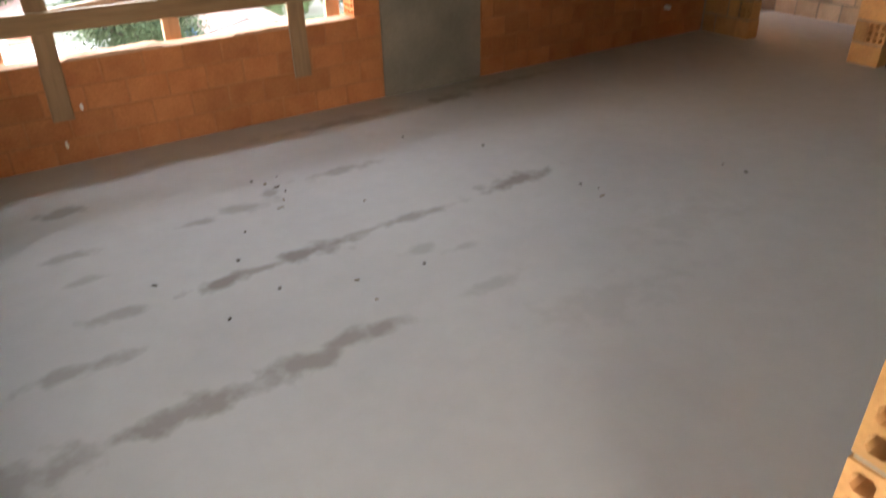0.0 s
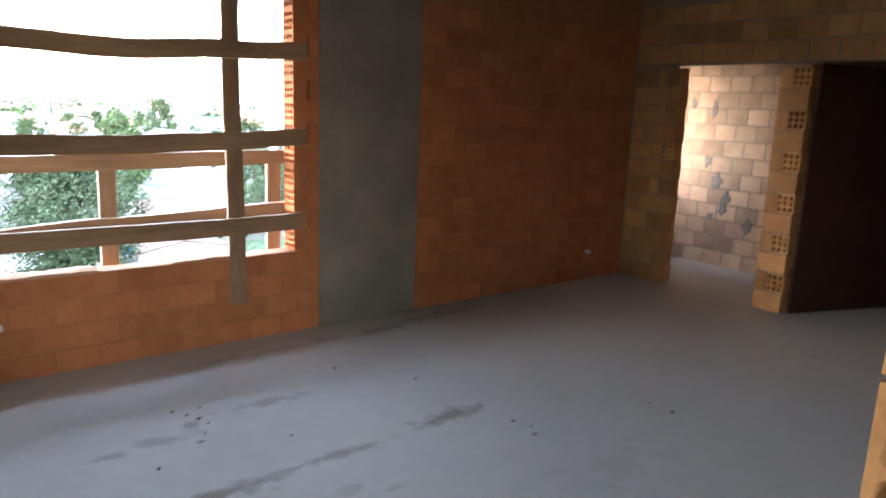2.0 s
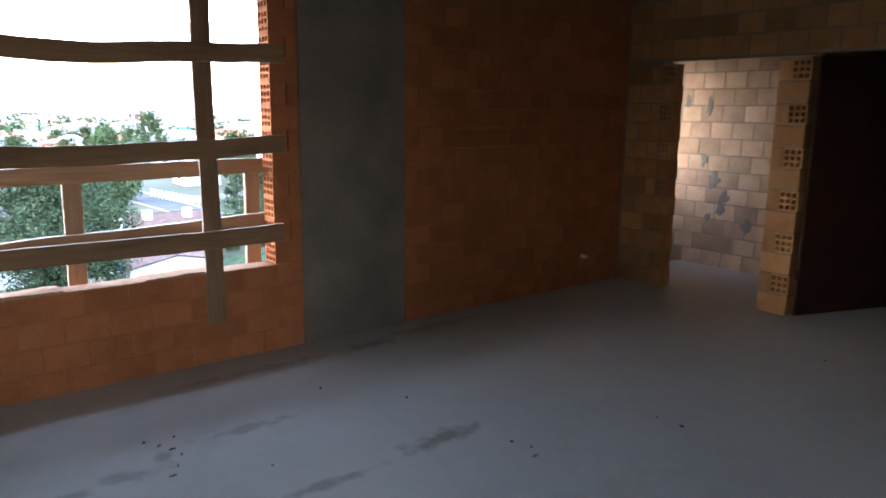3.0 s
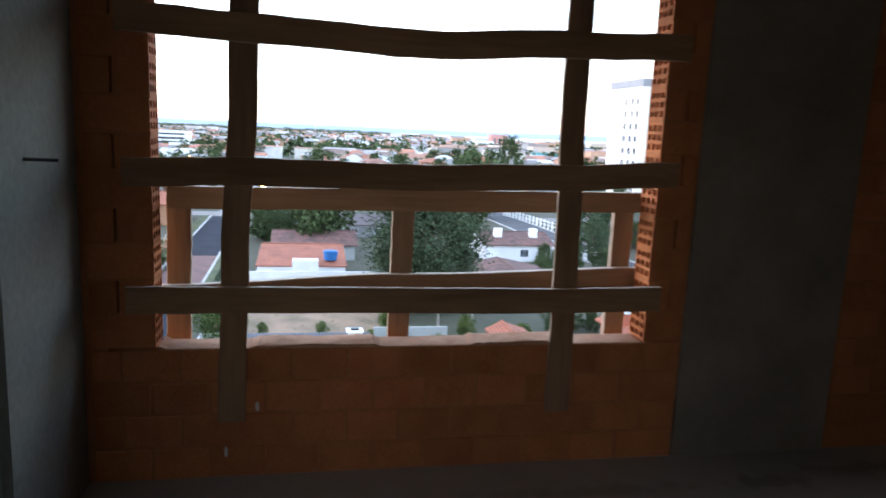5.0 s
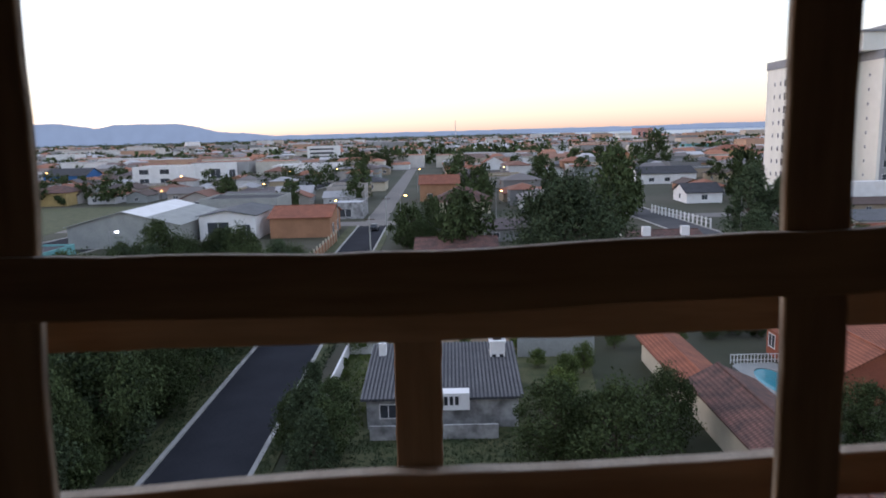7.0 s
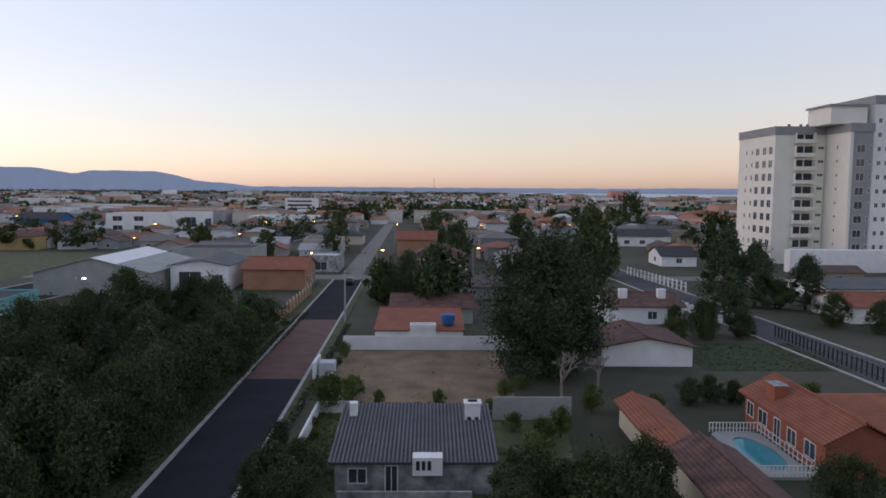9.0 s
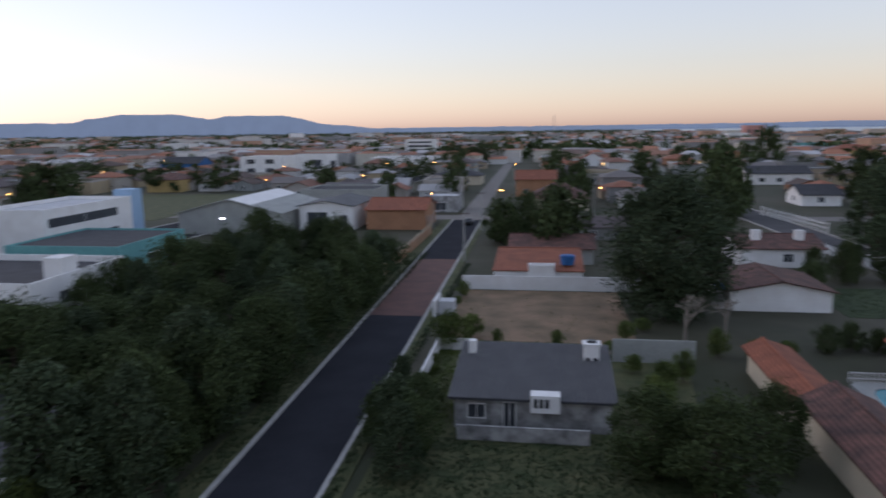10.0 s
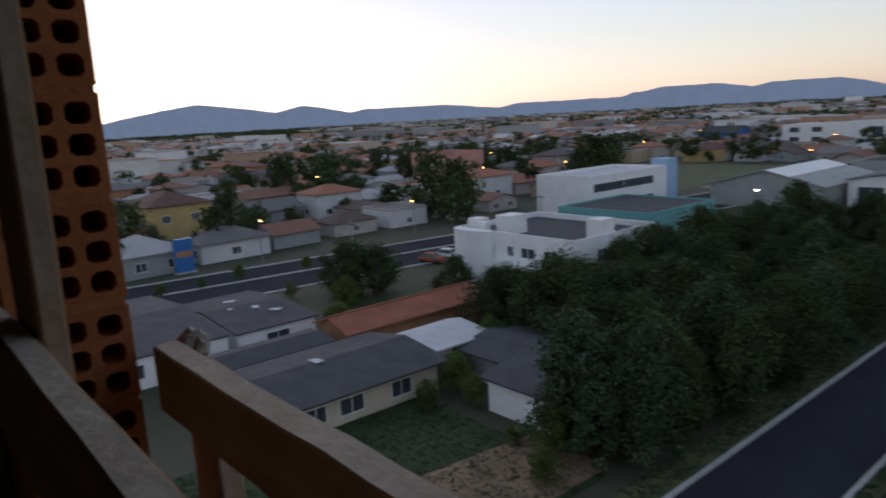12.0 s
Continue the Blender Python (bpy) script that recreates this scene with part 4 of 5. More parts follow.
part("opening", boxes((-2.2, 3.0, -8.05, -8.006, 0.3, 2.6)), DARK, wb)
house("teal and white commercial building", -81.5, -62.5, 94.5, 114, 4.6, 4.85, "flat", TEAL, FIBRE, [("s", -8, 1, 3, 1.5), ("s", 0, 1, 3, 1.5), ("s", 8, 1, 3, 1.5), ("e", 0, 1, 4, 1.5)])
w2 = house("white three storey office block", -99, -85, 108, 134, 8.0, 8.7, "flat", WHITE, FIBRE_PALE, [("e", -2, 1.6, 20, 1.6), ("e", -2, 5.4, 20, 1.6)])
part("stair_tower", boxes((3, 7, 13.1, 17, 0, 10)), PALE_BLUE, w2, "pale blue stair tower")
wh = house("grey warehouse with pale ridge roof", -77.5, -54.5, 139, 166, 4.6, 7.6, "gable", GREY, GREY, [], "y")
bm = bmesh.new()
prism(bm, [(0.3, -14.0, 7.58), (5.0, -14.0, 6.40), (5.0, 14.0, 6.40), (0.3, 14.0, 7.58)], 0.05)
part("roof_light", bm, WHITE, wh, "white sheet strip along the roof")
house("pale workshop with low pitched roof beside the warehouse", -53, -41, 146, 164, 5.4, 6.6, "gable", WHITE, FIBRE_DIM, [("s", -2, 0.4, 4.5, 3.6), ("s", 4, 1.0, 1.6, 2.4)], "y")
house("orange shop with terracotta roof", -38.5, -25.5, 148, 162, 4.4, 6.4, "gable", ORANGE, TERRA, [("e", -3, 0.5, 2, 2), ("e", 3, 0.5, 2, 2)], "x")
house("pink three storey block", -181, -162, 138, 152, 10, 10.8, "flat", PINK, FIBRE, [("s", 0, 4, 4, 2)])
house("ochre house with hipped roof beside the avenue", -160, -144, 43, 56, 7, 9.5, "hip", YELLOW, DARKTILE, [("e", -3, 3.5, 1.6, 1.4), ("e", 3, 3.5, 1.6, 1.4)])
house("white block with flat roof", -138, -118, 303, 322, 9.5, 10.2, "flat", WHITE, GREY, [("s", -5, 3, 4, 2), ("s", 4, 3, 4, 2), ("s", -5, 7, 4, 2), ("s", 4, 7, 4, 2)])
house("long white flat roofed hall", -91, -58, 358, 380, 6.5, 7.2, "flat", WHITE, FIBRE_PALE)
house("second white block with large openings", -137, -117, 366, 384, 8, 8.6, "flat", WHITE, FIBRE, [("e", 0, 1, 10, 4), ("s", 4, 1, 5, 5)])
house("four storey white block with dark window bands", -108, -86, 530, 550, 13, 13.8, "flat", WHITE, FIBRE, [("s", 0, 2, 18, 1.4), ("s", 0, 5, 18, 1.4), ("s", 0, 8, 18, 1.4), ("s", 0, 11, 18, 1.2)])
house("blue painted house with grey roof", -206, -184, 352, 368, 5, 8.5, "gable", BLUE, FIBRE, [], "x")
house("cream house with hipped roof", -145, -132, 238, 250, 4.6, 7, "hip", YELLOW, DARKTILE)
house("beige house with low hipped roof", -44, -25, 268, 282, 3.6, 5.8, "hip", CREAM, FIBRE, [("s", -5, 1, 2, 1.4), ("s", 4, 1, 2, 1.4)])
house("pale corner house with flat roof", -31.5, -22.5, 180, 192, 3.8, 4.3, "flat", STAINED, FIBRE_PALE, [("s", 0, 0.6, 3, 2)])
house("grey shops with flat sheet roofs", -67, -46, 185, 202, 5.2, 5.6, "flat", GREY, FIBRE, [("s", -4, 0.4, 5, 2.6), ("s", 4, 0.4, 4, 2.6)])
house("orange rendered house with terracotta roof", -9.4, 3, 222, 236, 5.5, 8, "gable", ORANGE, TERRA, [("s", -3, 1, 1.6, 1.4), ("s", 3, 1, 1.6, 1.4)], "x")
house("house with maroon tiled hip roof", -4, 11, 185, 198, 3.4, 7, "hip", CREAM, DARKTILE, [("s", -3, 1, 1.6, 1.4)])
house("white gabled house among the roofs", 18, 31, 396, 410, 3.8, 7.4, "gable", WHITE, TERRA, [], "y")
house("second white gabled house", 35, 47, 394, 408, 3.8, 7.0, "gable", WHITE, FIBRE_PALE, [], "y")
house("long pale tiled house", -2.4, 15, 348, 360, 3.0, 5.0, "gable", CREAM, TERRA)
house("steep orange chalet roof", 92, 107, 398, 412, 3.0, 8.2, "gable", ORANGE, TERRA, [], "y")
house("long building with dark blue grey roof", 72, 94, 268, 284, 4.0, 6.4, "gable", WHITE, FIBRE, [("s", -6, 1, 2, 1.4), ("s", 0, 1, 2, 1.4), ("s", 6, 1, 2, 1.4)], "x")
house("white gabled house beside the side street", 67, 77, 197, 209, 3.0, 5.4, "gable", WHITE, FIBRE, [("w", 0, 1, 1.6, 1.3), ("s", 0, 1, 1.6, 1.3)], "x")
house("bright ochre two storey house", 156, 178, 416, 432, 7, 10, "hip", YELLOW, TERRA, [("s", -5, 4, 2, 1.6), ("s", 5, 4, 2, 1.6)])
house("pale teal house near the lagoon", 176, 194, 530, 545, 6, 8, "flat", TEAL, FIBRE)
sheet("bare_field", [(-150, 160), (-96, 160), (-96, 230), (-150, 230)], G + 0.04, SCRUB, "bare dark plot behind the warehouse", "ground")
sign = thing("totem_sign", "blue and orange petrol station totem", "sign", "", (-107, 36.5, G))
part("panel", boxes((-0.5, 0.5, -1.4, 1.4, 0.3, 5.4)), BLUE, sign)
part("band", boxes((-0.53, 0.53, -1.2, 1.2, 2.6, 3.5)), ORANGE, sign)
part("base", boxes((-0.6, 0.6, -1.6, 1.6, 0, 0.3)), GREY, sign)

# apartment towers
def tower(label, x0, x1, y0, y1, storeys, storey, windows, wall_mat, sides=()):
    """A block on its south-west corner. windows: (face, along from that corner, sill, width, height) for each storey;
    sides: south panels with shade in their grey.
    """
    h = thing("apartment_tower", label, "building", "", (x0, y0, G))
    w, d, top = x1 - x0, y1 - y0, storeys * storey + 0.6
    part("wall", boxes((0, w, 0, d, 0, top)), wall_mat, h)
    part("parapet", boxes((-0.25, w + 0.25, -0.25, d + 0.25, top - 1.9, top + 0.5)), GREY_BAND, h, "dark grey parapet band")
    # these panels put the shade of the wing's south face into their colour
    for a, b in sides:
        part("side_panel", boxes((a, b, -0.06, -0.002, 0, top - 1.95)), GREY_BAND, h, "grey panel with the south side's shade in its colour")
    for f, along, sill, ww, hh in windows:
        for s in range(storeys):
            if s * storey + sill + hh < top - 2.0:
                x, y = (along, -0.06 if any(a < along < b for a, b in sides) else 0) if f == "s" else (0, along)
                window_part(h, x, y, s * storey + sill, ww, hh, f)
    return h, top


GREY_BAND = mat("grey_band_and_shade", (0.30, 0.30, 0.31), (0.25, 0.25, 0.26), scale=0.4, fine=5, fine_amount=0.1)
STOREY = 3.95
tw, top = tower("tall cream apartment tower with rows of windows", 102.5, 117.4, 206, 230, 10, STOREY,
                [("w", 2.6, 1.0, 2.2, 2.1), ("w", 6.5, 1.0, 2.2, 2.1), ("w", 11.0, 1.0, 2.2, 2.1), ("w", 14.6, 1.4, 1.0, 1.3), ("w", 18.4, 1.4, 0.8, 1.2), ("s", 13.6, 2.4, 1.6, 0.7)], TOWER_WALL)
for s in range(10):
    z = s * STOREY
    b = part("balcony", boxes((5.6, 11.4, -1.5, -0.002, z + 0.1, z + 0.35), (5.6, 11.4, -1.5, -1.38, z + 0.352, z + 1.25), (5.6, 5.72, -1.378, -0.002, z + 0.352, z + 3.2), (11.28, 11.4, -1.378, -0.002, z + 0.352, z + 3.2)), TOWER_WALL, tw)
    # flat dark plates put the shade of the recessed openings into the colour
    part("recess", boxes((5.9, 8.3, -0.07, -0.004, z + 0.5, z + 3.2), (8.7, 11.1, -0.07, -0.004, z + 0.5, z + 3.2)), FIBRE, b)
wg, wtop = tower("cream wing of the apartment tower with lift house", 117.6, 124.0, 194, 228, 10, STOREY, [("w", 6.0, 2.2, 0.7, 0.8), ("s", 3.0, 1.0, 2.3, 2.0), ("s", 5.7, 1.6, 0.6, 1.2)], TOWER_WALL, [(0.9, 6.3)])
part("lift_house", boxes((-4.2, 6.2, 3.0, 15.0, wtop + 0.502, wtop + 5.4)), TOWER_WALL, wg)
part("lift_house_roof", boxes((-4.7, 6.6, 2.5, 15.5, wtop + 5.402, wtop + 6.0)), GREY_BAND, wg, "dark flat roof slab")
for ax in (-11.0, -7.5, -5.5):
    part("vent", boxes((ax, ax + 0.6, 13.0, 13.6, wtop + 0.3, wtop + 1.2)), FIBRE_DIM, wg)
tower("white apartment tower with small windows", 125.4, 147, 196, 216, 12, STOREY, [("s", 1.6, 1.4, 0.9, 1.2), ("s", 3.8, 1.4, 0.9, 1.2), ("s", 8, 1.4, 0.9, 1.2), ("w", 8, 1.4, 0.9, 1.2)], WHITE)
bm = boxes((0, 34, 0, 3, 0, 6), (34.1, 60, -8, 3, 0, 7))
pod = thing("parking_podium", "white rendered podium below the tower", "building", "", (97, 184, G), 0)
part("wall", bm, WHITE, pod)

# generic houses, four kinds, set out along the streets
WALLS = palette("town_walls", [(0.45, 0.42, 0.38), (0.36, 0.29, 0.21), (0.42, 0.39, 0.36), (0.24, 0.24, 0.24), (0.38, 0.20, 0.12), (0.60, 0.60, 0.60), (0.30, 0.32, 0.32), (0.40, 0.33, 0.22)], by_island=False)
ROOFS = palette("town_roofs", [(0.27, 0.12, 0.08), (0.12, 0.10, 0.10), (0.31, 0.135, 0.085), (0.19, 0.175, 0.17), (0.11, 0.08, 0.07), (0.38, 0.38, 0.39), (0.22, 0.115, 0.085), (0.15, 0.145, 0.145)], by_island=False)
protos = []
for i, (w, d, e, r, st, ax) in enumerate(((11, 9, 3.0, 5.0, "gable", "x"), (9, 12, 3.2, 5.2, "hip", "y"), (12, 10, 5.6, 7.4, "hip", "x"), (13, 11, 4.2, 4.7, "flat", "x"), (10, 14, 3.0, 4.6, "gable", "y"))):
    h = house("small town house with pitched roof", -w / 2, w / 2, 1000 - d / 2, 1000 + d / 2, e, r, st, WALLS, ROOFS,
              [("s", -w / 4, 0.9, 1.5, 1.2), ("s", w / 4, 0.9, 1.5, 1.2), ("w", 0, 0.9, 1.5, 1.2), ("e", 0, 0.9, 1.5, 1.2)], ax)
    h["group"] = "houses of the town"
    protos.append(h)
taken = [(-48, -22, 108, 146), (66, 100, 100, 152), (-12, 16, 30, 112), (18, 50, 30, 128), (-25, -8, -60, 700), (-60, -22, 3, 118), (-84, -44, -5, 125), (-104, -82, -120, 160), (40, 66, 30, 300), (-106, -82, 100, 156),
         (-95, -38, 135, 194), (-42, -22, 144, 164), (-185, -158, 134, 156), (-164, -140, 40, 60), (90, 170, 185, 260), (-146, -112, 298, 385), (-95, -52, 352, 384), (150, 182, 405, 440), (64, 80, 190, 214), (68, 98, 262, 292), (84, 112, 390, 420), (-14, 6, 216, 240), (-6, 14, 180, 200), (12, 52, 388, 420), (-5, 18, 345, 366), (-48, -20, 262, 288), (-34, -18, 176, 192), (-70, -42, 180, 205), (-150, -95, 160, 232), (-210, -178, 346, 375), (-140, 90, 163, 177)]


def clear(x, y, r=7.5):
    return not any(a - r < x < b + r and c - r < y < d + r for a, b, c, d in taken)


rng = random.Random(11)
made = 0
spots = []
for iy in range(0, 36):
    for ix in range(-32, 26):
        x, y = ix * 14.5 + rng.uniform(-2, 2) - iy * 0.4, 5 + iy * 13.5 + rng.uniform(-2, 2)
        if abs(x) > 0.75 * y + 55 + (170 if x < 0 else 0) or x > 0.62 * y + 30 or rng.random() < 0.12 or iy % 4 == 3 and rng.random() < 0.6:
            continue
        if clear(x, y):
            spots.append((math.hypot(x, y), x, y))
spots.sort()
for i, (_, x, y) in enumerate(spots[:330]):
    p = protos[rng.randrange(5)]
    m = pose(x, y, G, 0, 0, rng.choice((0, 90, 180, 270)) + rng.uniform(-4, 4) + 1)
    s = rng.uniform(0.8, 1.12)
    if i < 5:
        p = protos[i]
        p.matrix_basis = m
    else:
        copy_thing(p, m @ Matrix.Diagonal((s, s, s, 1)))

# far houses, past counting
# both palettes are lifted, putting the haze of distance into the colours
HAZY_FAR_WALL = palette("hazy_distant_walls", [(0.7, 0.68, 0.65), (0.54, 0.46, 0.38), (0.66, 0.63, 0.6), (0.4, 0.4, 0.4), (0.76, 0.76, 0.75), (0.5, 0.32, 0.22), (0.3, 0.3, 0.3), (0.6, 0.57, 0.5)])
HAZY_FAR_ROOF = palette("hazy_distant_roofs", [(0.36, 0.16, 0.1), (0.2, 0.18, 0.17), (0.42, 0.19, 0.115), (0.32, 0.31, 0.31), (0.2, 0.14, 0.12), (0.52, 0.52, 0.53), (0.26, 0.25, 0.25), (0.3, 0.16, 0.11)])


def far_houses():
    wall_v, wall_f, roof_v, roof_f = [], [], [], []
    cells = [(d, x, y) for d, x, y in spots[330:]]
    for k in range(6500):
        y = 430 + 1700 * rng.random() ** 1.6
        x = rng.uniform(-1.75, 0.62) * y + rng.uniform(-60, 60)
        if x > 380 and y > 1500:
            continue
        cells.append((0, x, y))
    for k in range(2200):
        cells.append((0, -rng.uniform(330, 1700), rng.uniform(0, 480)))
    for _, x, y in cells:
        if not clear(x, y, 4) or math.sin(x * 0.011 + 2) + math.sin(y * 0.013) + math.sin(x * 0.007 - y * 0.009) > 1.7:
            continue
        w, d, e = rng.uniform(4, 8), rng.uniform(4, 7), rng.choice((3, 3, 3.4, 5.8, 6.2, 3)) 
        if rng.random() < 0.03:
            w, d, e = rng.uniform(10, 18), rng.uniform(8, 12), rng.uniform(6, 13)
        r = e + (rng.uniform(1.2, 2.4) if e < 6.5 else 0.3)
        o = len(wall_v)
        wall_v += [(x + a * w, y + b * d, G + c) for c in (0, e) for a, b in ((-1, -1), (1, -1), (1, 1), (-1, 1))]
        wall_f += [tuple(o + q for q in f) for f in ((0, 1, 5, 4), (1, 2, 6, 5), (2, 3, 7, 6), (3, 0, 4, 7), (4, 5, 6, 7))]
        o = len(roof_v)
        w, d = w + 0.4, d + 0.4
        inset = rng.choice((0, 0.5)) * d
        roof_v += [(x - w, y - d, G + e), (x + w, y - d, G + e), (x + w, y + d, G + e), (x - w, y + d, G + e), (x - w + inset, y, G + r), (x + w - inset, y, G + r)]
        roof_f += [tuple(o + q for q in f) for f in ((0, 1, 5, 4), (1, 2, 5), (2, 3, 4, 5), (3, 0, 4))]
    for nm, vv, ff, mm, lab in (("distant_house_walls", wall_v, wall_f, HAZY_FAR_WALL, "far walls of many small houses"), ("distant_house_roofs", roof_v, roof_f, HAZY_FAR_ROOF, "far roofs of many small houses")):
        me = bpy.data.meshes.new(nm)
        me.from_pydata(vv, [], ff)
        me.materials.append(mm)
        tagged(new(nm, me), lab, "houses", kind="stuff")


far_houses()


# -- trees
def tree_mesh(r, height, radius, leaves, leaf, clumps, conic=False, low=0.25):
    """Trunk with limbs as one mesh, and a crown of many small leaf sprays gathered round uneven clumps."""
    tb = bmesh.new()

    def limb(a, b, r0, r1):
        d = (b - a)
        m = Matrix.Translation((a + b) / 2) @ d.to_track_quat("Z", "Y").to_matrix().to_4x4()
        bmesh.ops.create_cone(tb, cap_ends=False, segments=7, radius1=r0, radius2=r1, depth=d.length, matrix=m)

    lean = Vector((r.uniform(-0.4, 0.4), r.uniform(-0.4, 0.4), 0))
    mid, top = Vector((0, 0, height * 0.4)) + lean * 0.5, Vector((0, 0, height * 0.85)) + lean
    limb(Vector((0, 0, -0.1)), mid, 0.035 * height ** 0.9, 0.024 * height ** 0.9)
    limb(mid, top, 0.024 * height ** 0.9, 0.03)
    centres = []
    for i in range(clumps):
        u = (i + 0.5) / clumps
        z = height * (low + (0.97 - low) * u)
        if conic:
            rad = radius * (1 - u) ** 0.6 * r.uniform(0.5, 1.0)
        else:
            rad = radius * math.sqrt(max(0.05, 1 - (2 * u - 0.9) ** 2)) * r.uniform(0.25, 1.12)
        a = i * 2.4 + r.uniform(-0.5, 0.5)
        c = Vector((rad * math.cos(a), rad * math.sin(a), z))
        size = radius * r.uniform(0.14, 0.44) * (0.8 if conic else 1)
        centres.append((c, size))
        start = Vector((0, 0, max(height * 0.12, z - rad * 0.6))) + lean * (z / height)
        limb(start, c, 0.012 * height, 0.02)
    verts, faces = [], []
    for k in range(leaves):
        c, size = centres[r.randrange(len(centres))]
        d = Vector((r.gauss(0, 1), r.gauss(0, 1), r.gauss(0, 0.8)))
        p = c + d.normalized() * size * (r.uniform(0.4, 1.1) if k % 7 else r.uniform(1.0, 1.4))
        n = Vector((r.gauss(0, 1), r.gauss(0, 1), r.gauss(0.5, 1))).normalized()
        t = n.orthogonal().normalized()
        t = Matrix.Rotation(r.uniform(0, 6.28), 3, n) @ t
        b = n.cross(t)
        s = leaf * r.uniform(0.6, 1.4)
        o = len(verts)
        verts += [p - t * s, p + b * s * 0.45, p + t * s, p - b * s * 0.45 + n * s * 0.15]
        faces.append((o, o + 1, o + 2, o + 3))
    me = bpy.data.meshes.new("crown")
    me.from_pydata(verts, [], faces)
    return tb, me


def tree(label, r, height, radius, leaves, leaf, clumps, leaf_mat, conic=False, low=0.25):
    t = thing("tree", label, "tree")
    tb, me = tree_mesh(r, height, radius, leaves, leaf, clumps, conic, low)
    part("trunk", tb, BARK, t)
    me.materials.append(leaf_mat)
    c = new("crown", me)
    c.parent = t
    return t


rt = random.Random(21)
broad = [tree("broad dark green street tree", rt, 9.0, 4.6, 12000, 0.19, 44, LEAF, False, 0.10) for _ in range(3)]
conifer = [tree("dark green conifer with drooping boughs", rt, 13, 4.6, 12000, 0.22, 50, NEEDLE, True, 0.12) for _ in range(2)]
small = [tree("small light green garden tree", rt, 4.0, 2.2, 4500, 0.13, 22, LEAF_LIGHT) for _ in range(2)]
far_broad = [tree("dark town tree seen far off", rt, 9.0, 4.6, 1500, 0.5, 30, LEAF, False, 0.1) for _ in range(3)]
giant = tree("very large dark tree with layered boughs", rt, 15.5, 6.2, 42000, 0.20, 90, NEEDLE, False, 0.06)
giant.matrix_basis = pose(14.5, 81, G)
used = set()


def plant(src, x, y, s=1.0, sz=None):
    m = pose(x, y, G, 0, 0, rt.uniform(0, 360)) @ Matrix.Diagonal((s, s, sz or s * rt.uniform(0.85, 1.25), 1))
    if src.name in used:
        return copy_thing(src, m)
    used.add(src.name)
    src.matrix_basis = m
    return src


for i in range(58):
    y = 33 + i * 1.35 + rt.uniform(-2, 2)
    far = 8 + 18 * min(1, (y - 26) / 30)
    x = -22.6 - rt.random() * far
    if -37 < x < -27 and y < 46:
        x = -24.8
    if rt.random() < 0.55:
        plant(rt.choice(broad), x, y, rt.uniform(0.65, 1.0))
    else:
        plant(rt.choice(conifer), x, y, rt.uniform(0.68, 0.92), rt.uniform(0.62, 0.85))
for x, y, s in ((-47, 46, 0.9), (-52, 52, 0.9), (-44, 52, 1.0), (-41, 60, 1.05), (-34, 50, 0.9), (-46, 64, 0.8), (-58, 50, 0.6), (-72, 48, 1.1), (-75, 46, 0.9), (-38, 70, 0.9), (-40, 82, 0.9)):
    plant(rt.choice(broad), x, y, s)
for x, y, s in ((11, 40, 0.85), (7.5, 42, 0.6), (15.5, 44.5, 0.62), (9, 43, 0.5), (27.5, 69, 0.36), (30, 70, 0.34), (32, 69, 0.3), (65, 127, 0.9), (-8, 132, 0.7), (-7, 140, 0.8), (36, 98, 0.6), (41, 100, 0.6), (47, 101, 0.6), (40, 40, 0.5)):
    plant(rt.choice(broad), x, y, s)
for x, y, s in ((57, 131, 1.4), (62, 129, 1.25), (-9.2, 44, 0.55), (-8.0, 40, 0.5)):
    plant(rt.choice(conifer), x, y, s)
for x, y, s in ((-8.6, 66, 0.8), (-6.8, 70, 0.6), (-9, 73, 0.7), (-41, 35, 0.7), (-38.5, 30, 0.6), (9, 50, 0.8), (24, 40, 0.9), (-61, 36, 0.9), (-64, 37, 0.7), (-95, 40, 0.6), (-93, 50, 0.7)):
    plant(rt.choice(small), x, y, s)
for k in range(15):
    y = 35 + k * 3.9 + rt.uniform(-1, 1)
    plant(rt.choice(broad if k % 3 else conifer), -22.3 - rt.uniform(0, 1.2), y, rt.uniform(0.6, 0.8), rt.uniform(0.75, 1.0))
for x, y, s in ((-10.4, 45, 0.45), (-8.3, 49, 0.42), (-8.0, 43.5, 0.5), (43, 104, 0.5), (39, 106, 0.45), (33, 44, 0.5), (37.5, 45.5, 0.48), (28, 43, 0.5), (-5, 128, 0.8), (-3, 137, 0.9), (66, 110, 0.7), (70, 104, 0.7)):
    plant(rt.choice(broad), x, y, s)
for x, y, s in ((50.5, 113.5, 0.95), (69.5, 125, 1.1), (-10.2, 51.2, 0.4)):
    plant(rt.choice(conifer), x, y, s)
MID_TREES = []
for k in range(760):
    y = rt.uniform(90, 760)
    x = rt.uniform(-1.7, 0.6) * y - rt.uniform(0, 60)
    if clear(x, y, 3):
        MID_TREES.append((math.hypot(x, y), x, y, rt.uniform(0.6, 1.2)))
for k in range(260):
    x, y = -rt.uniform(108, 460), rt.uniform(-25, 300)
    if clear(x, y, 2):
        MID_TREES.append((math.hypot(x, y), x, y, rt.uniform(0.45, 1.05)))
MID_TREES.sort()
for _, x, y, s in MID_TREES[:110]:
    plant(rt.choice(far_broad), x, y, s)

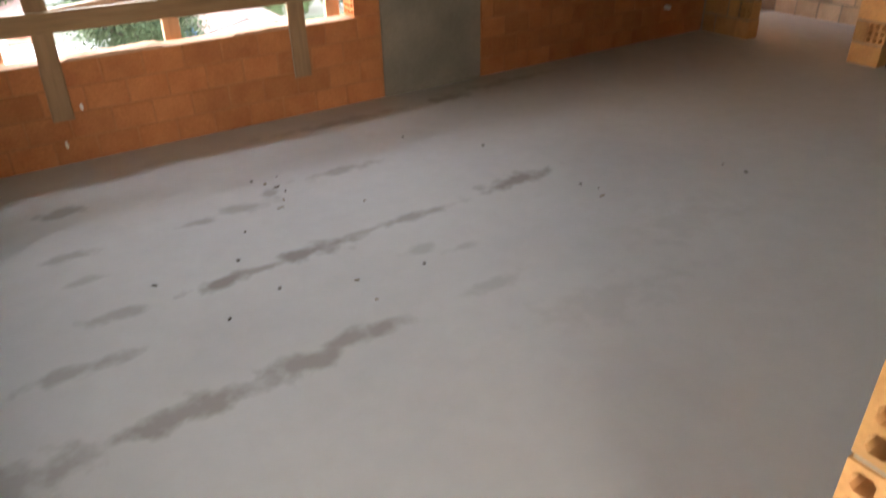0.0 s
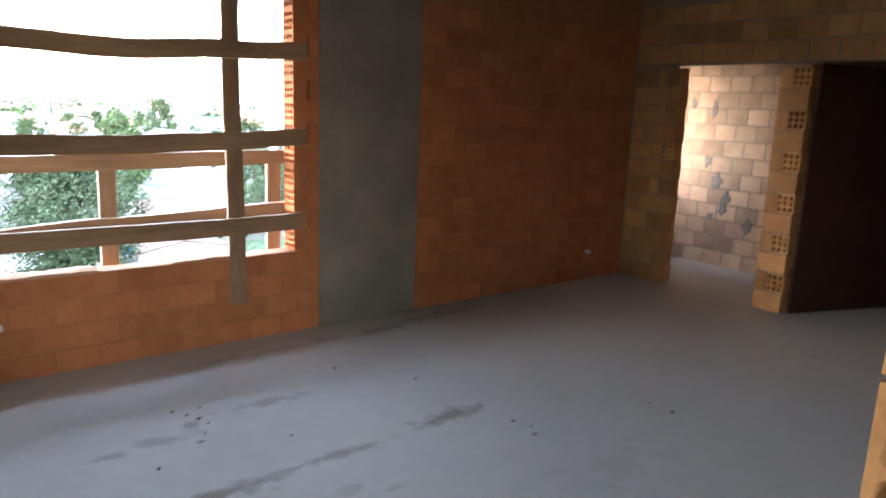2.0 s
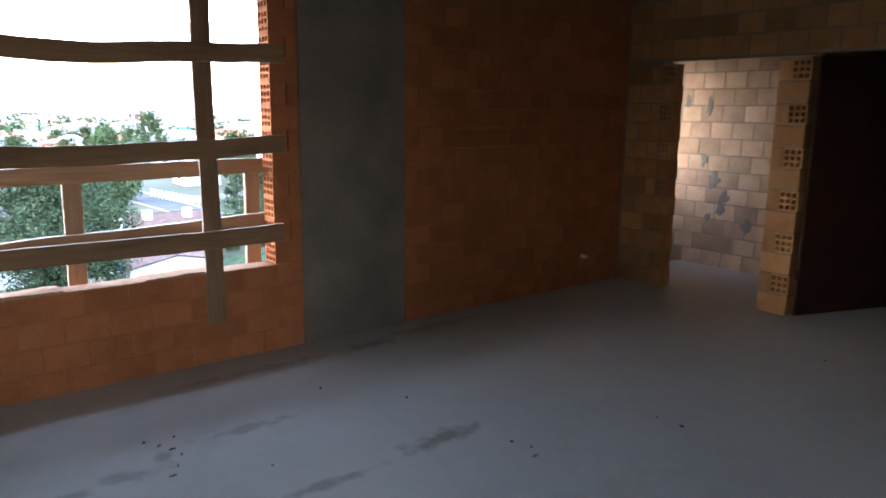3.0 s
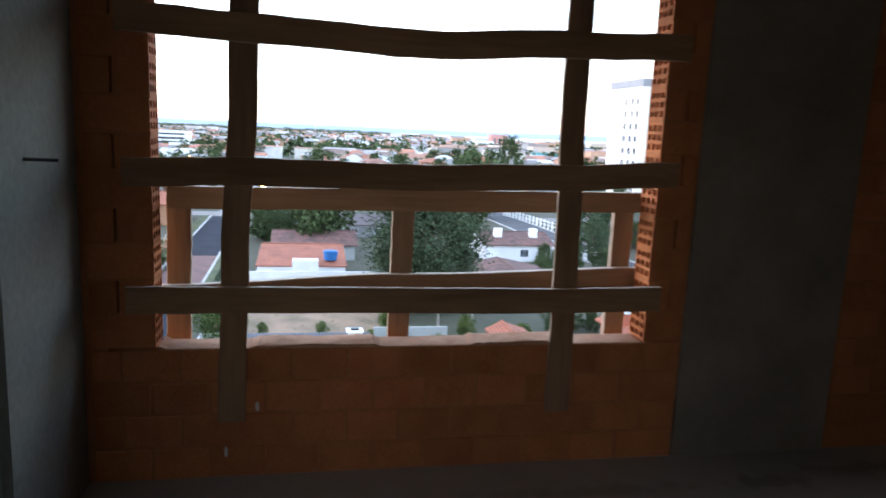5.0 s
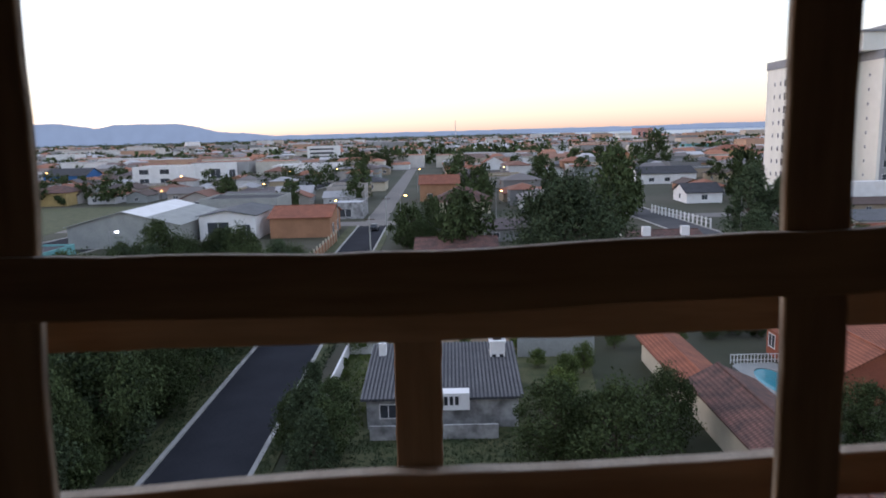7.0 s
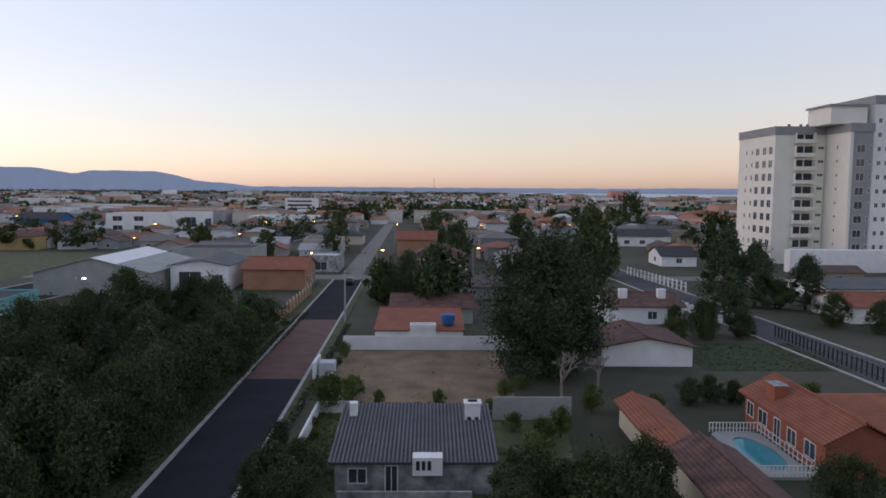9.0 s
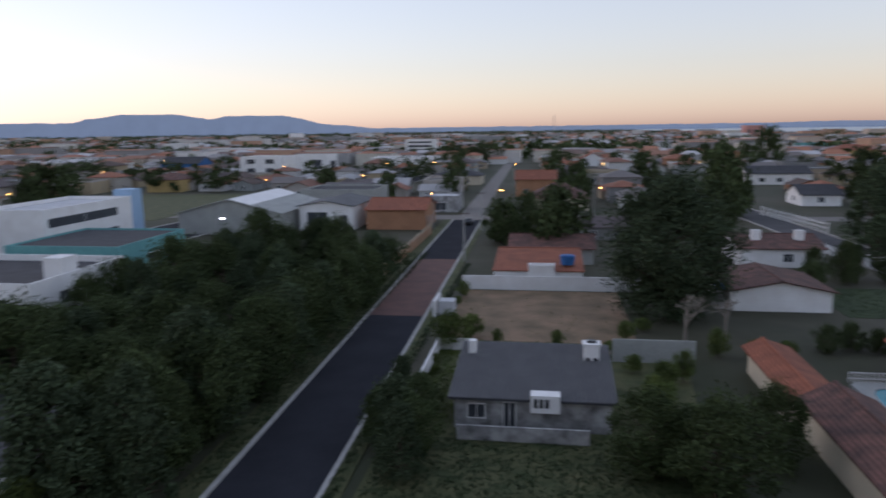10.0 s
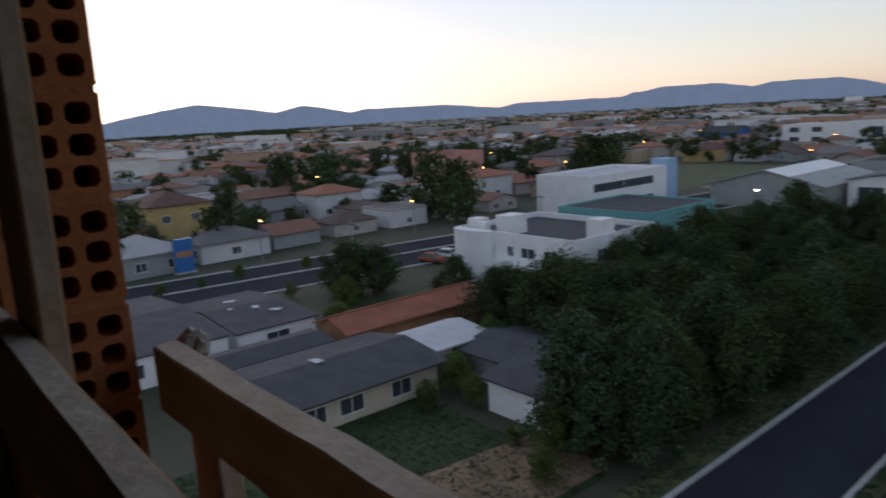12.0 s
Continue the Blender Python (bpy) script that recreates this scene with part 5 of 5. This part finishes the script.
for x, y, s in ((-44, 427, 1.6), (-52, 432, 1.4), (-38, 424, 1.4), (-8, 131, 0.6), (-5, 132, 0.55), (41, 171, 1.3), (45, 174, 1.15), (80, 414, 1.5), (88, 420, 1.6), (98, 424, 1.5), (108, 410, 1.5), (118, 405, 1.4), (72, 410, 1.3)):
    plant(rt.choice(far_broad), x, y, s)

# bushes and young trees in the gardens and along the plot edges
for x, y, s in ((-9.5, 62, 0.4), (-8.9, 59, 0.35), (-7, 67.5, 0.5), (-4, 68.5, 0.35), (2, 68, 0.4), (7, 67, 0.45), (-10, 84, 0.4), (-9.8, 88, 0.5), (9, 71, 0.6), (11, 74, 0.7), (8.6, 61, 0.5), (10.5, 56, 0.7), (12.5, 59, 0.6),
                (13.5, 52, 0.6), (16.8, 66, 0.6), (20, 66, 0.7), (23, 66, 0.8), (16, 88, 0.7), (19, 92, 0.7), (33, 71, 0.6), (36, 70, 0.5), (40, 69, 0.6), (46, 66, 0.7), (48, 60, 0.7), (47, 52, 0.6), (-25, 28, 0.6), (-27, 31, 0.8),
                (-30, 30.5, 0.5), (-36.5, 33, 0.6), (-39, 33.5, 0.7), (-43, 41, 0.8), (-58, 31, 0.8), (-66, 40, 0.9), (-68, 43, 0.7), (-79, 40, 0.8), (-93, 28, 0.7), (-94, 34, 0.5), (-92, 58, 0.8), (-22.2, 46, 0.4), (-22.4, 58, 0.5), (-22.6, 75, 0.5), (-11, 30, 0.7), (-9, 33, 0.8)):
    plant(rt.choice(small), x, y, s)

yellowing = plant(small[1], -8.5, 21.8, 0.8, 2.2)
tagged(yellowing, "slender yellowish tree below the building", "tree")


def far_trees():
    verts, faces = [], []
    for _, x, y, q in MID_TREES[110:]:
        lobes = [(Vector((x + rt.gauss(0, 2.0) * q, y + rt.gauss(0, 2.0) * q, G + q * rt.uniform(2.0, 8.0))), q * rt.uniform(1.0, 2.4)) for _ in range(10)]
        for i in range(420):
            c, size = lobes[i % 10]
            p = c + Vector((rt.gauss(0, 1), rt.gauss(0, 1), rt.gauss(0, 0.8))).normalized() * size * rt.uniform(0.4, 1.15)
            n = Vector((rt.gauss(0, 1), rt.gauss(0, 1), rt.gauss(0, 1))).normalized()
            t = n.orthogonal().normalized()
            b = n.cross(t)
            s = rt.uniform(0.3, 0.65)
            o = len(verts)
            verts += [p - t * s, p + b * s * 0.6, p + t * s, p - b * s * 0.6]
            faces.append((o, o + 1, o + 2, o + 3))
    belts = []
    for k in range(2600):
        y = 500 + 3500 * rt.random() ** 1.5
        x = rt.uniform(-2.2, 0.75) * y
        if x > 300 and y > 1600:
            continue
        belts.append((x, y))
    for k in range(1500):
        belts.append((-rt.uniform(450, 3900), rt.uniform(-100, 1500)))
    for x, y in belts:
        h, w = rt.uniform(4, 11), rt.uniform(6, 22)
        for q in range(26):
            u = rt.random()
            p = Vector((x + rt.gauss(0, 0.45) * w, y + rt.gauss(0, 0.4) * w, G + h * u))
            s = rt.uniform(1.2, 2.6)
            n = Vector((rt.gauss(0, 1), rt.gauss(0, 1), rt.gauss(0, 1))).normalized()
            t = n.orthogonal().normalized()
            b = n.cross(t)
            o = len(verts)
            verts += [p - t * s, p + b * s, p + t * s, p - b * s]
            faces.append((o, o + 1, o + 2, o + 3))
    me = bpy.data.meshes.new("distant_trees")
    me.from_pydata(verts, [], faces)
    me.materials.append(LEAF)
    tagged(new("distant_trees", me), "far belts of dark trees among the houses", "trees", kind="stuff")


far_trees()

# -- hills on the western horizon, distance haze put into colour and a faint glow
HAZED_HILL = mat("hazed_hill", (0.10, 0.13, 0.18), (0.085, 0.11, 0.16), scale=0.002, fine=0.01, bump=0, rough=1.0)
hb_ = HAZED_HILL.node_tree.nodes["Principled BSDF"]
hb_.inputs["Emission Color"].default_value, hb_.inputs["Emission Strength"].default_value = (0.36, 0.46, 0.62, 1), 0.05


# broad flat-topped ridges: from, to, height (all in degrees round the horizon), softness of the ends
RIDGES = ((14, 32, 0.55, 5), (17.5, 29, 1.18, 3.5), (24, 38, 1.32, 5), (32, 47, 0.75, 3), (33, 37, 1.08, 2), (44, 62, 0.95, 6), (56, 66, 1.5, 5), (60, 78, 1.95, 9), (75, 100, 1.25, 6))


def hills():
    bm = bmesh.new()
    prev = None
    for i in range(360):
        a = -42 + i * 0.4
        elev = 0.10 if a > -18 else 0.16
        for c0, c1, h, soft in RIDGES:
            s = max(0.0, min(1.0, (a - c0) / soft)) * max(0.0, min(1.0, (c1 - a) / soft))
            elev = max(elev, h * s ** 0.6)
        elev += 0.045 * noise.noise((a * 0.9, 0, 0)) + 0.025 * noise.noise((a * 3.5, 3, 0))
        d = 4450
        x, y = -math.sin(radians(a)) * d, math.cos(radians(a)) * d
        row = [bm.verts.new((x, y, G - 5)), bm.verts.new((x, y, 1.6 + d * math.tan(radians(max(elev, 0.02))))), bm.verts.new((x * 1.05, y * 1.05, G - 5))]
        if prev:
            for k in range(2):
                bm.faces.new((prev[k], row[k], row[k + 1], prev[k + 1]))
        prev = row
    return bm


struct(mesh_object("backdrop_hills", hills(), HAZED_HILL), "hills along the horizon, distance haze put into their blue grey", "hills")

# -- street lamps and poles
def street_lamp(x, y, material, height=7.5, turn=0):
    l = thing("street_lamp", "lit street lamp on a grey pole", "street lamp", "street lamps", (x, y, G), turn)
    bm = bmesh.new()
    bmesh.ops.create_cone(bm, cap_ends=True, segments=8, radius1=0.1, radius2=0.06, depth=height, matrix=Matrix.Translation((0, 0, height / 2)))
    part("pole", bm, METAL, l)
    part("arm", boxes((0, 1.4, -0.04, 0.04, height - 0.15, height - 0.05)), METAL, l)
    part("lamp_head", boxes((1.1, 1.65, -0.16, 0.16, height - 0.30, height - 0.14)), material, l)
    return l


rl = random.Random(5)
for x, y in ((-24, 150), (-10.5, 152), (11, 160), (-60, 230), (-95, 250), (-130, 120), (-128, 150), (-165, 95), (-88, 210), (-70, 300), (-46, 280), (-12, 260), (20, 270), (-105, 80), (-200, 190), (-150, 220), (-104, 48), (-190, 330), (60, 300)):
    street_lamp(x, y, LAMP, rl.uniform(6.5, 9), rl.uniform(0, 360))
street_lamp(-60, 121, LAMP_WHITE, 6.0)
street_lamp(66, 137, LAMP_WHITE, 9.0)


# -- parked cars
def car(x, y, turn, material, label):
    c = thing("car", label, "car", "parked cars", (x, y, G + 0.03), turn)
    bm = bmesh.new()
    box(bm, -2.1, 2.1, -0.85, 0.85, 0.3, 0.9)
    bmesh.ops.bevel(bm, geom=bm.edges[:], offset=0.14, segments=2, affect="EDGES")
    part("body", bm, material, c)
    bm = bmesh.new()
    v = box(bm, -1.5, 1.0, -0.74, 0.74, 0.88, 1.45)
    for q in v[4:]:
        q.co.x *= 0.72
        q.co.y *= 0.86
    part("cabin", bm, GLASS, c, "dark car windows")
    part("roof", boxes((-1.05, 0.70, -0.62, 0.62, 1.452, 1.5)), material, c)
    for wx in (-1.3, 1.3):
        for wy in (-0.78, 0.78):
            bm = bmesh.new()
            bmesh.ops.create_cone(bm, cap_ends=True, segments=14, radius1=0.32, radius2=0.32, depth=0.2, matrix=Matrix.Translation((wx, wy, 0.32)) @ Matrix.Rotation(radians(90), 4, "X"))
            part("wheel", bm, DARK, c)
    return c


car(-17.0, 157, 91, DARK, "dark car parked on the street")
car(-81.0, 68, 15, WHITE, "white car parked beside the white building")
car(-80.5, 64.5, 15, REDBRICK, "red car parked beside the white building")
car(-60, 110, 30, WHITE, "white car outside the teal building")
car(-57, 117, 30, FIBRE_PALE, "silver car outside the teal building")
car(-90, 20, 97, DARK, "dark car on the avenue")
car(52.6, 118, 88, WHITE, "white car on the side street")

# -- fence along the street's west side, utility poles
fence = thing("fence", "orange rendered street wall with pale posts", "fence", "", (-23.2, 100, G))
part("panel", boxes((-0.08, 0.08, 0, 42, 0, 1.7)), ORANGE, fence)
for i in range(15):
    part("post", boxes((-0.14, 0.14, i * 3 - 0.14, i * 3 + 0.14, 0, 2.3)), CREAM, fence)
for x, y in ((-12.6, 112), (-13.3, 148), (55, 130), (-82, 15), (-79.5, 50), (-76, 84)):
    pl = thing("utility_pole", "grey concrete utility pole with a crossarm", "pole", "utility poles", (x, y, G))
    bm = bmesh.new()
    bmesh.ops.create_cone(bm, cap_ends=True, segments=8, radius1=0.16, radius2=0.1, depth=8.5, matrix=Matrix.Translation((0, 0, 4.25)))
    part("pole", bm, GREY, pl)
    part("crossarm", boxes((-0.9, 0.9, -0.05, 0.05, 7.9, 8.02)), BARK, pl)


# -- bare pale tree in the vacant plot
def bare_tree(x, y, height, seed):
    r = random.Random(seed)
    t = thing("tree", "bare pale tree with leafless branches", "tree", "", (x, y, G))
    bm = bmesh.new()

    def grow(a, d, length, rad, depth):
        b = a + d * length
        m = Matrix.Translation((a + b) / 2) @ d.to_track_quat("Z", "Y").to_matrix().to_4x4()
        bmesh.ops.create_cone(bm, cap_ends=False, segments=5, radius1=rad, radius2=rad * 0.65, depth=length, matrix=m)
        if depth:
            for _ in range(3):
                e = (d + Vector((r.gauss(0, 0.55), r.gauss(0, 0.55), r.gauss(0.05, 0.3)))).normalized()
                grow(b, e, length * r.uniform(0.6, 0.8), rad * 0.6, depth - 1)

    grow(Vector((0, 0, 0)), Vector((0, 0, 1)), height * 0.3, 0.2, 4)
    part("trunk", bm, PALEBARK, t)


bare_tree(14.5, 69.5, 6.5, 3)
bare_tree(18.5, 70.5, 5.5, 4)


# -- landmarks far off
wt = thing("water_tower", "white mushroom shaped water tower", "water tower", "", (-242, 660, G))
bm = bmesh.new()
bmesh.ops.create_cone(bm, cap_ends=True, segments=20, radius1=2.2, radius2=1.8, depth=13, matrix=Matrix.Translation((0, 0, 6.5)))
part("stem", bm, GREY, wt)
bm = bmesh.new()
bmesh.ops.create_cone(bm, cap_ends=True, segments=24, radius1=4.5, radius2=7, depth=2.5, matrix=Matrix.Translation((0, 0, 14.2)))
bmesh.ops.create_cone(bm, cap_ends=True, segments=24, radius1=7, radius2=6.6, depth=3.5, matrix=Matrix.Translation((0, 0, 17.2)))
part("tank", bm, WHITE, wt)
house("tall pinkish apartment block near the lagoon", 298, 326, 1150, 1175, 19, 20, "flat", PINK, FIBRE, [("s", -8, 4, 4, 10), ("s", 0, 4, 4, 10), ("s", 8, 4, 4, 10)])
mast = thing("radio_mast", "thin grey radio mast above the town", "mast", "", (6, 900, G))
bm = bmesh.new()
bmesh.ops.create_cone(bm, cap_ends=True, segments=6, radius1=0.8, radius2=0.25, depth=36, matrix=Matrix.Translation((0, 0, 18)))
part("pole", bm, METAL, mast)

fence = thing("fence", "white post fence along the side street", "fence", "", (56, 148, G), 8)
part("rail", boxes((-0.05, 0.05, 0, 30, 0.9, 1.0), (-0.05, 0.05, 0, 30, 1.7, 1.8)), WHITE, fence)
for i in range(16):
    part("post", boxes((-0.12, 0.12, i * 2 - 0.12, i * 2 + 0.12, 0, 2.1)), WHITE, fence)
fence = thing("fence", "low white railing of the corner plot", "fence", "", (48.5, 112, G), 6)
part("rail", boxes((-0.05, 0.05, 0, 14, 0.9, 1.0)), WHITE, fence)
for i in range(8):
    part("post", boxes((-0.4, 0.4, i * 2 - 0.1, i * 2 + 0.1, 0, 1.5)), WHITE, fence)

fence = thing("fence", "dark iron railing along the side street plot", "fence", "", (52.6, 70, G), 0)
part("rail", boxes((-0.04, 0.04, 0, 32, 0.5, 0.58), (-0.04, 0.04, 0, 32, 1.5, 1.58)), DARK, fence)
for i in range(33):
    part("post", boxes((-0.07, 0.07, i - 0.07, i + 0.07, 0, 1.75)), DARK, fence)
house("grey sheet roofed hall beside the tower", 78, 96, 132, 148, 3.0, 4.2, "gable", WHITE, FIBRE_DIM, [], "x")
house("white house with orange tiled roof", 70, 84, 112, 124, 2.8, 4.4, "gable", WHITE, TERRA, [("w", 0, 0.9, 1.6, 1.2)], "x")


# grass tufts on the lawns and verges, past counting
def tufts(name, label, areas, material, seed):
    r = random.Random(seed)
    verts, faces = [], []
    for x0, x1, y0, y1, n, z in areas:
        for _ in range(n):
            x, y, h = r.uniform(x0, x1), r.uniform(y0, y1), r.uniform(0.05, 0.16) * (2 if r.random() < 0.06 else 1)
            for _ in range(5):
                a, lean = r.uniform(0, 6.28), r.uniform(0.05, 0.2)
                bx, by, o = x + r.gauss(0, 0.09), y + r.gauss(0, 0.09), len(verts)
                c, s = math.cos(a) * 0.035, math.sin(a) * 0.035
                verts += [(bx - c, by - s, z), (bx + c, by + s, z), (bx + lean * math.cos(a + 1.5), by + lean * math.sin(a + 1.5), z + h)]
                faces.append((o, o + 1, o + 2))
    me = bpy.data.meshes.new(name)
    me.from_pydata(verts, [], faces)
    me.materials.append(material)
    tagged(new(name, me), label, "grass", kind="stuff")


tufts("grass", "uneven dark grass on lawns and verges", [(-42, -23, 3, 31, 6000, G + 0.04), (-21.4, -19.7, 30, 120, 2500, G + 0.1), (-12.2, -11.3, 32, 110, 1500, G + 0.1), (-10, 10, 34, 47, 4000, G + 0.03), (35, 52, 82, 97, 900, G + 0.04)], GRASS, 8)
tufts("weeds", "dry weeds round the vacant plot", [(-9.8, 12, 64.5, 69, 2500, G + 0.04), (-9.8, 9.8, 70, 92, 60, G + 0.04), (-9.4, -6, 48, 66, 1200, G + 0.03)], LEAF_LIGHT, 9)


# ---- bricks of the flat's walls ----
lay(wall_north, "clay", "x", WALL_T / 2, [
    (-0.25, 2.45, 0.0, SILL, 0, 0), (-0.25, OPEN_X0, SILL, 2.4, 0, 1), (OPEN_X1, 2.45, SILL, 2.4, 1, 0), (3.33, 5.96, 0.0, 2.4, 0, 0)])
lay(wall_back, "bleached", "y", 7.25 + WALL_T / 2, [(-1.59, 1.49, 0.0, 2.55, 0, 0)], INNER)
lay(wall_east, "pale", "y", EAST_X + WALL_T / 2, [(-0.39, -0.01, 0.0, 2.1, 0, 0), (-3.6, -2.62, 0.0, 2.1, 0, 1), (-3.6, -0.01, 2.13, 2.7, 0, 0)], INNER)
lay(wall_stub, "pale", "x", -4.25 - WALL_T / 2, [(0.92, 1.8, 0.0, 2.4, 1, 0)], INNER)
lay(partition, "pale", "x", -1.59 - WALL_T / 2, [(6.12, 8.0, 0.0, 2.4, 0, 0)], INNER)
for k in range(12):
    high = INNER - J
    z = k * INNER + high / 2
    for y0 in (-0.52, -1.73):
        if k % 2:
            put_brick(wall_east, SOLID["pale", "hollow"], (EAST_X + 0.066, y0 + WALL_T / 2, z), 180, 0.13, high / BH)
            if y0 < -1:
                put_brick(wall_east, SOLID["pale", "solid"], (EAST_X + WALL_T / 2, y0 + 0.20, z), 90, 0.11, high / BH)
        else:
            w = 0.25 if y0 < -1 else 0.135
            put_brick(wall_east, SOLID["pale", "solid"], (EAST_X + WALL_T / 2, y0 + 0.005 + w / 2, z), 90, w, high / BH)
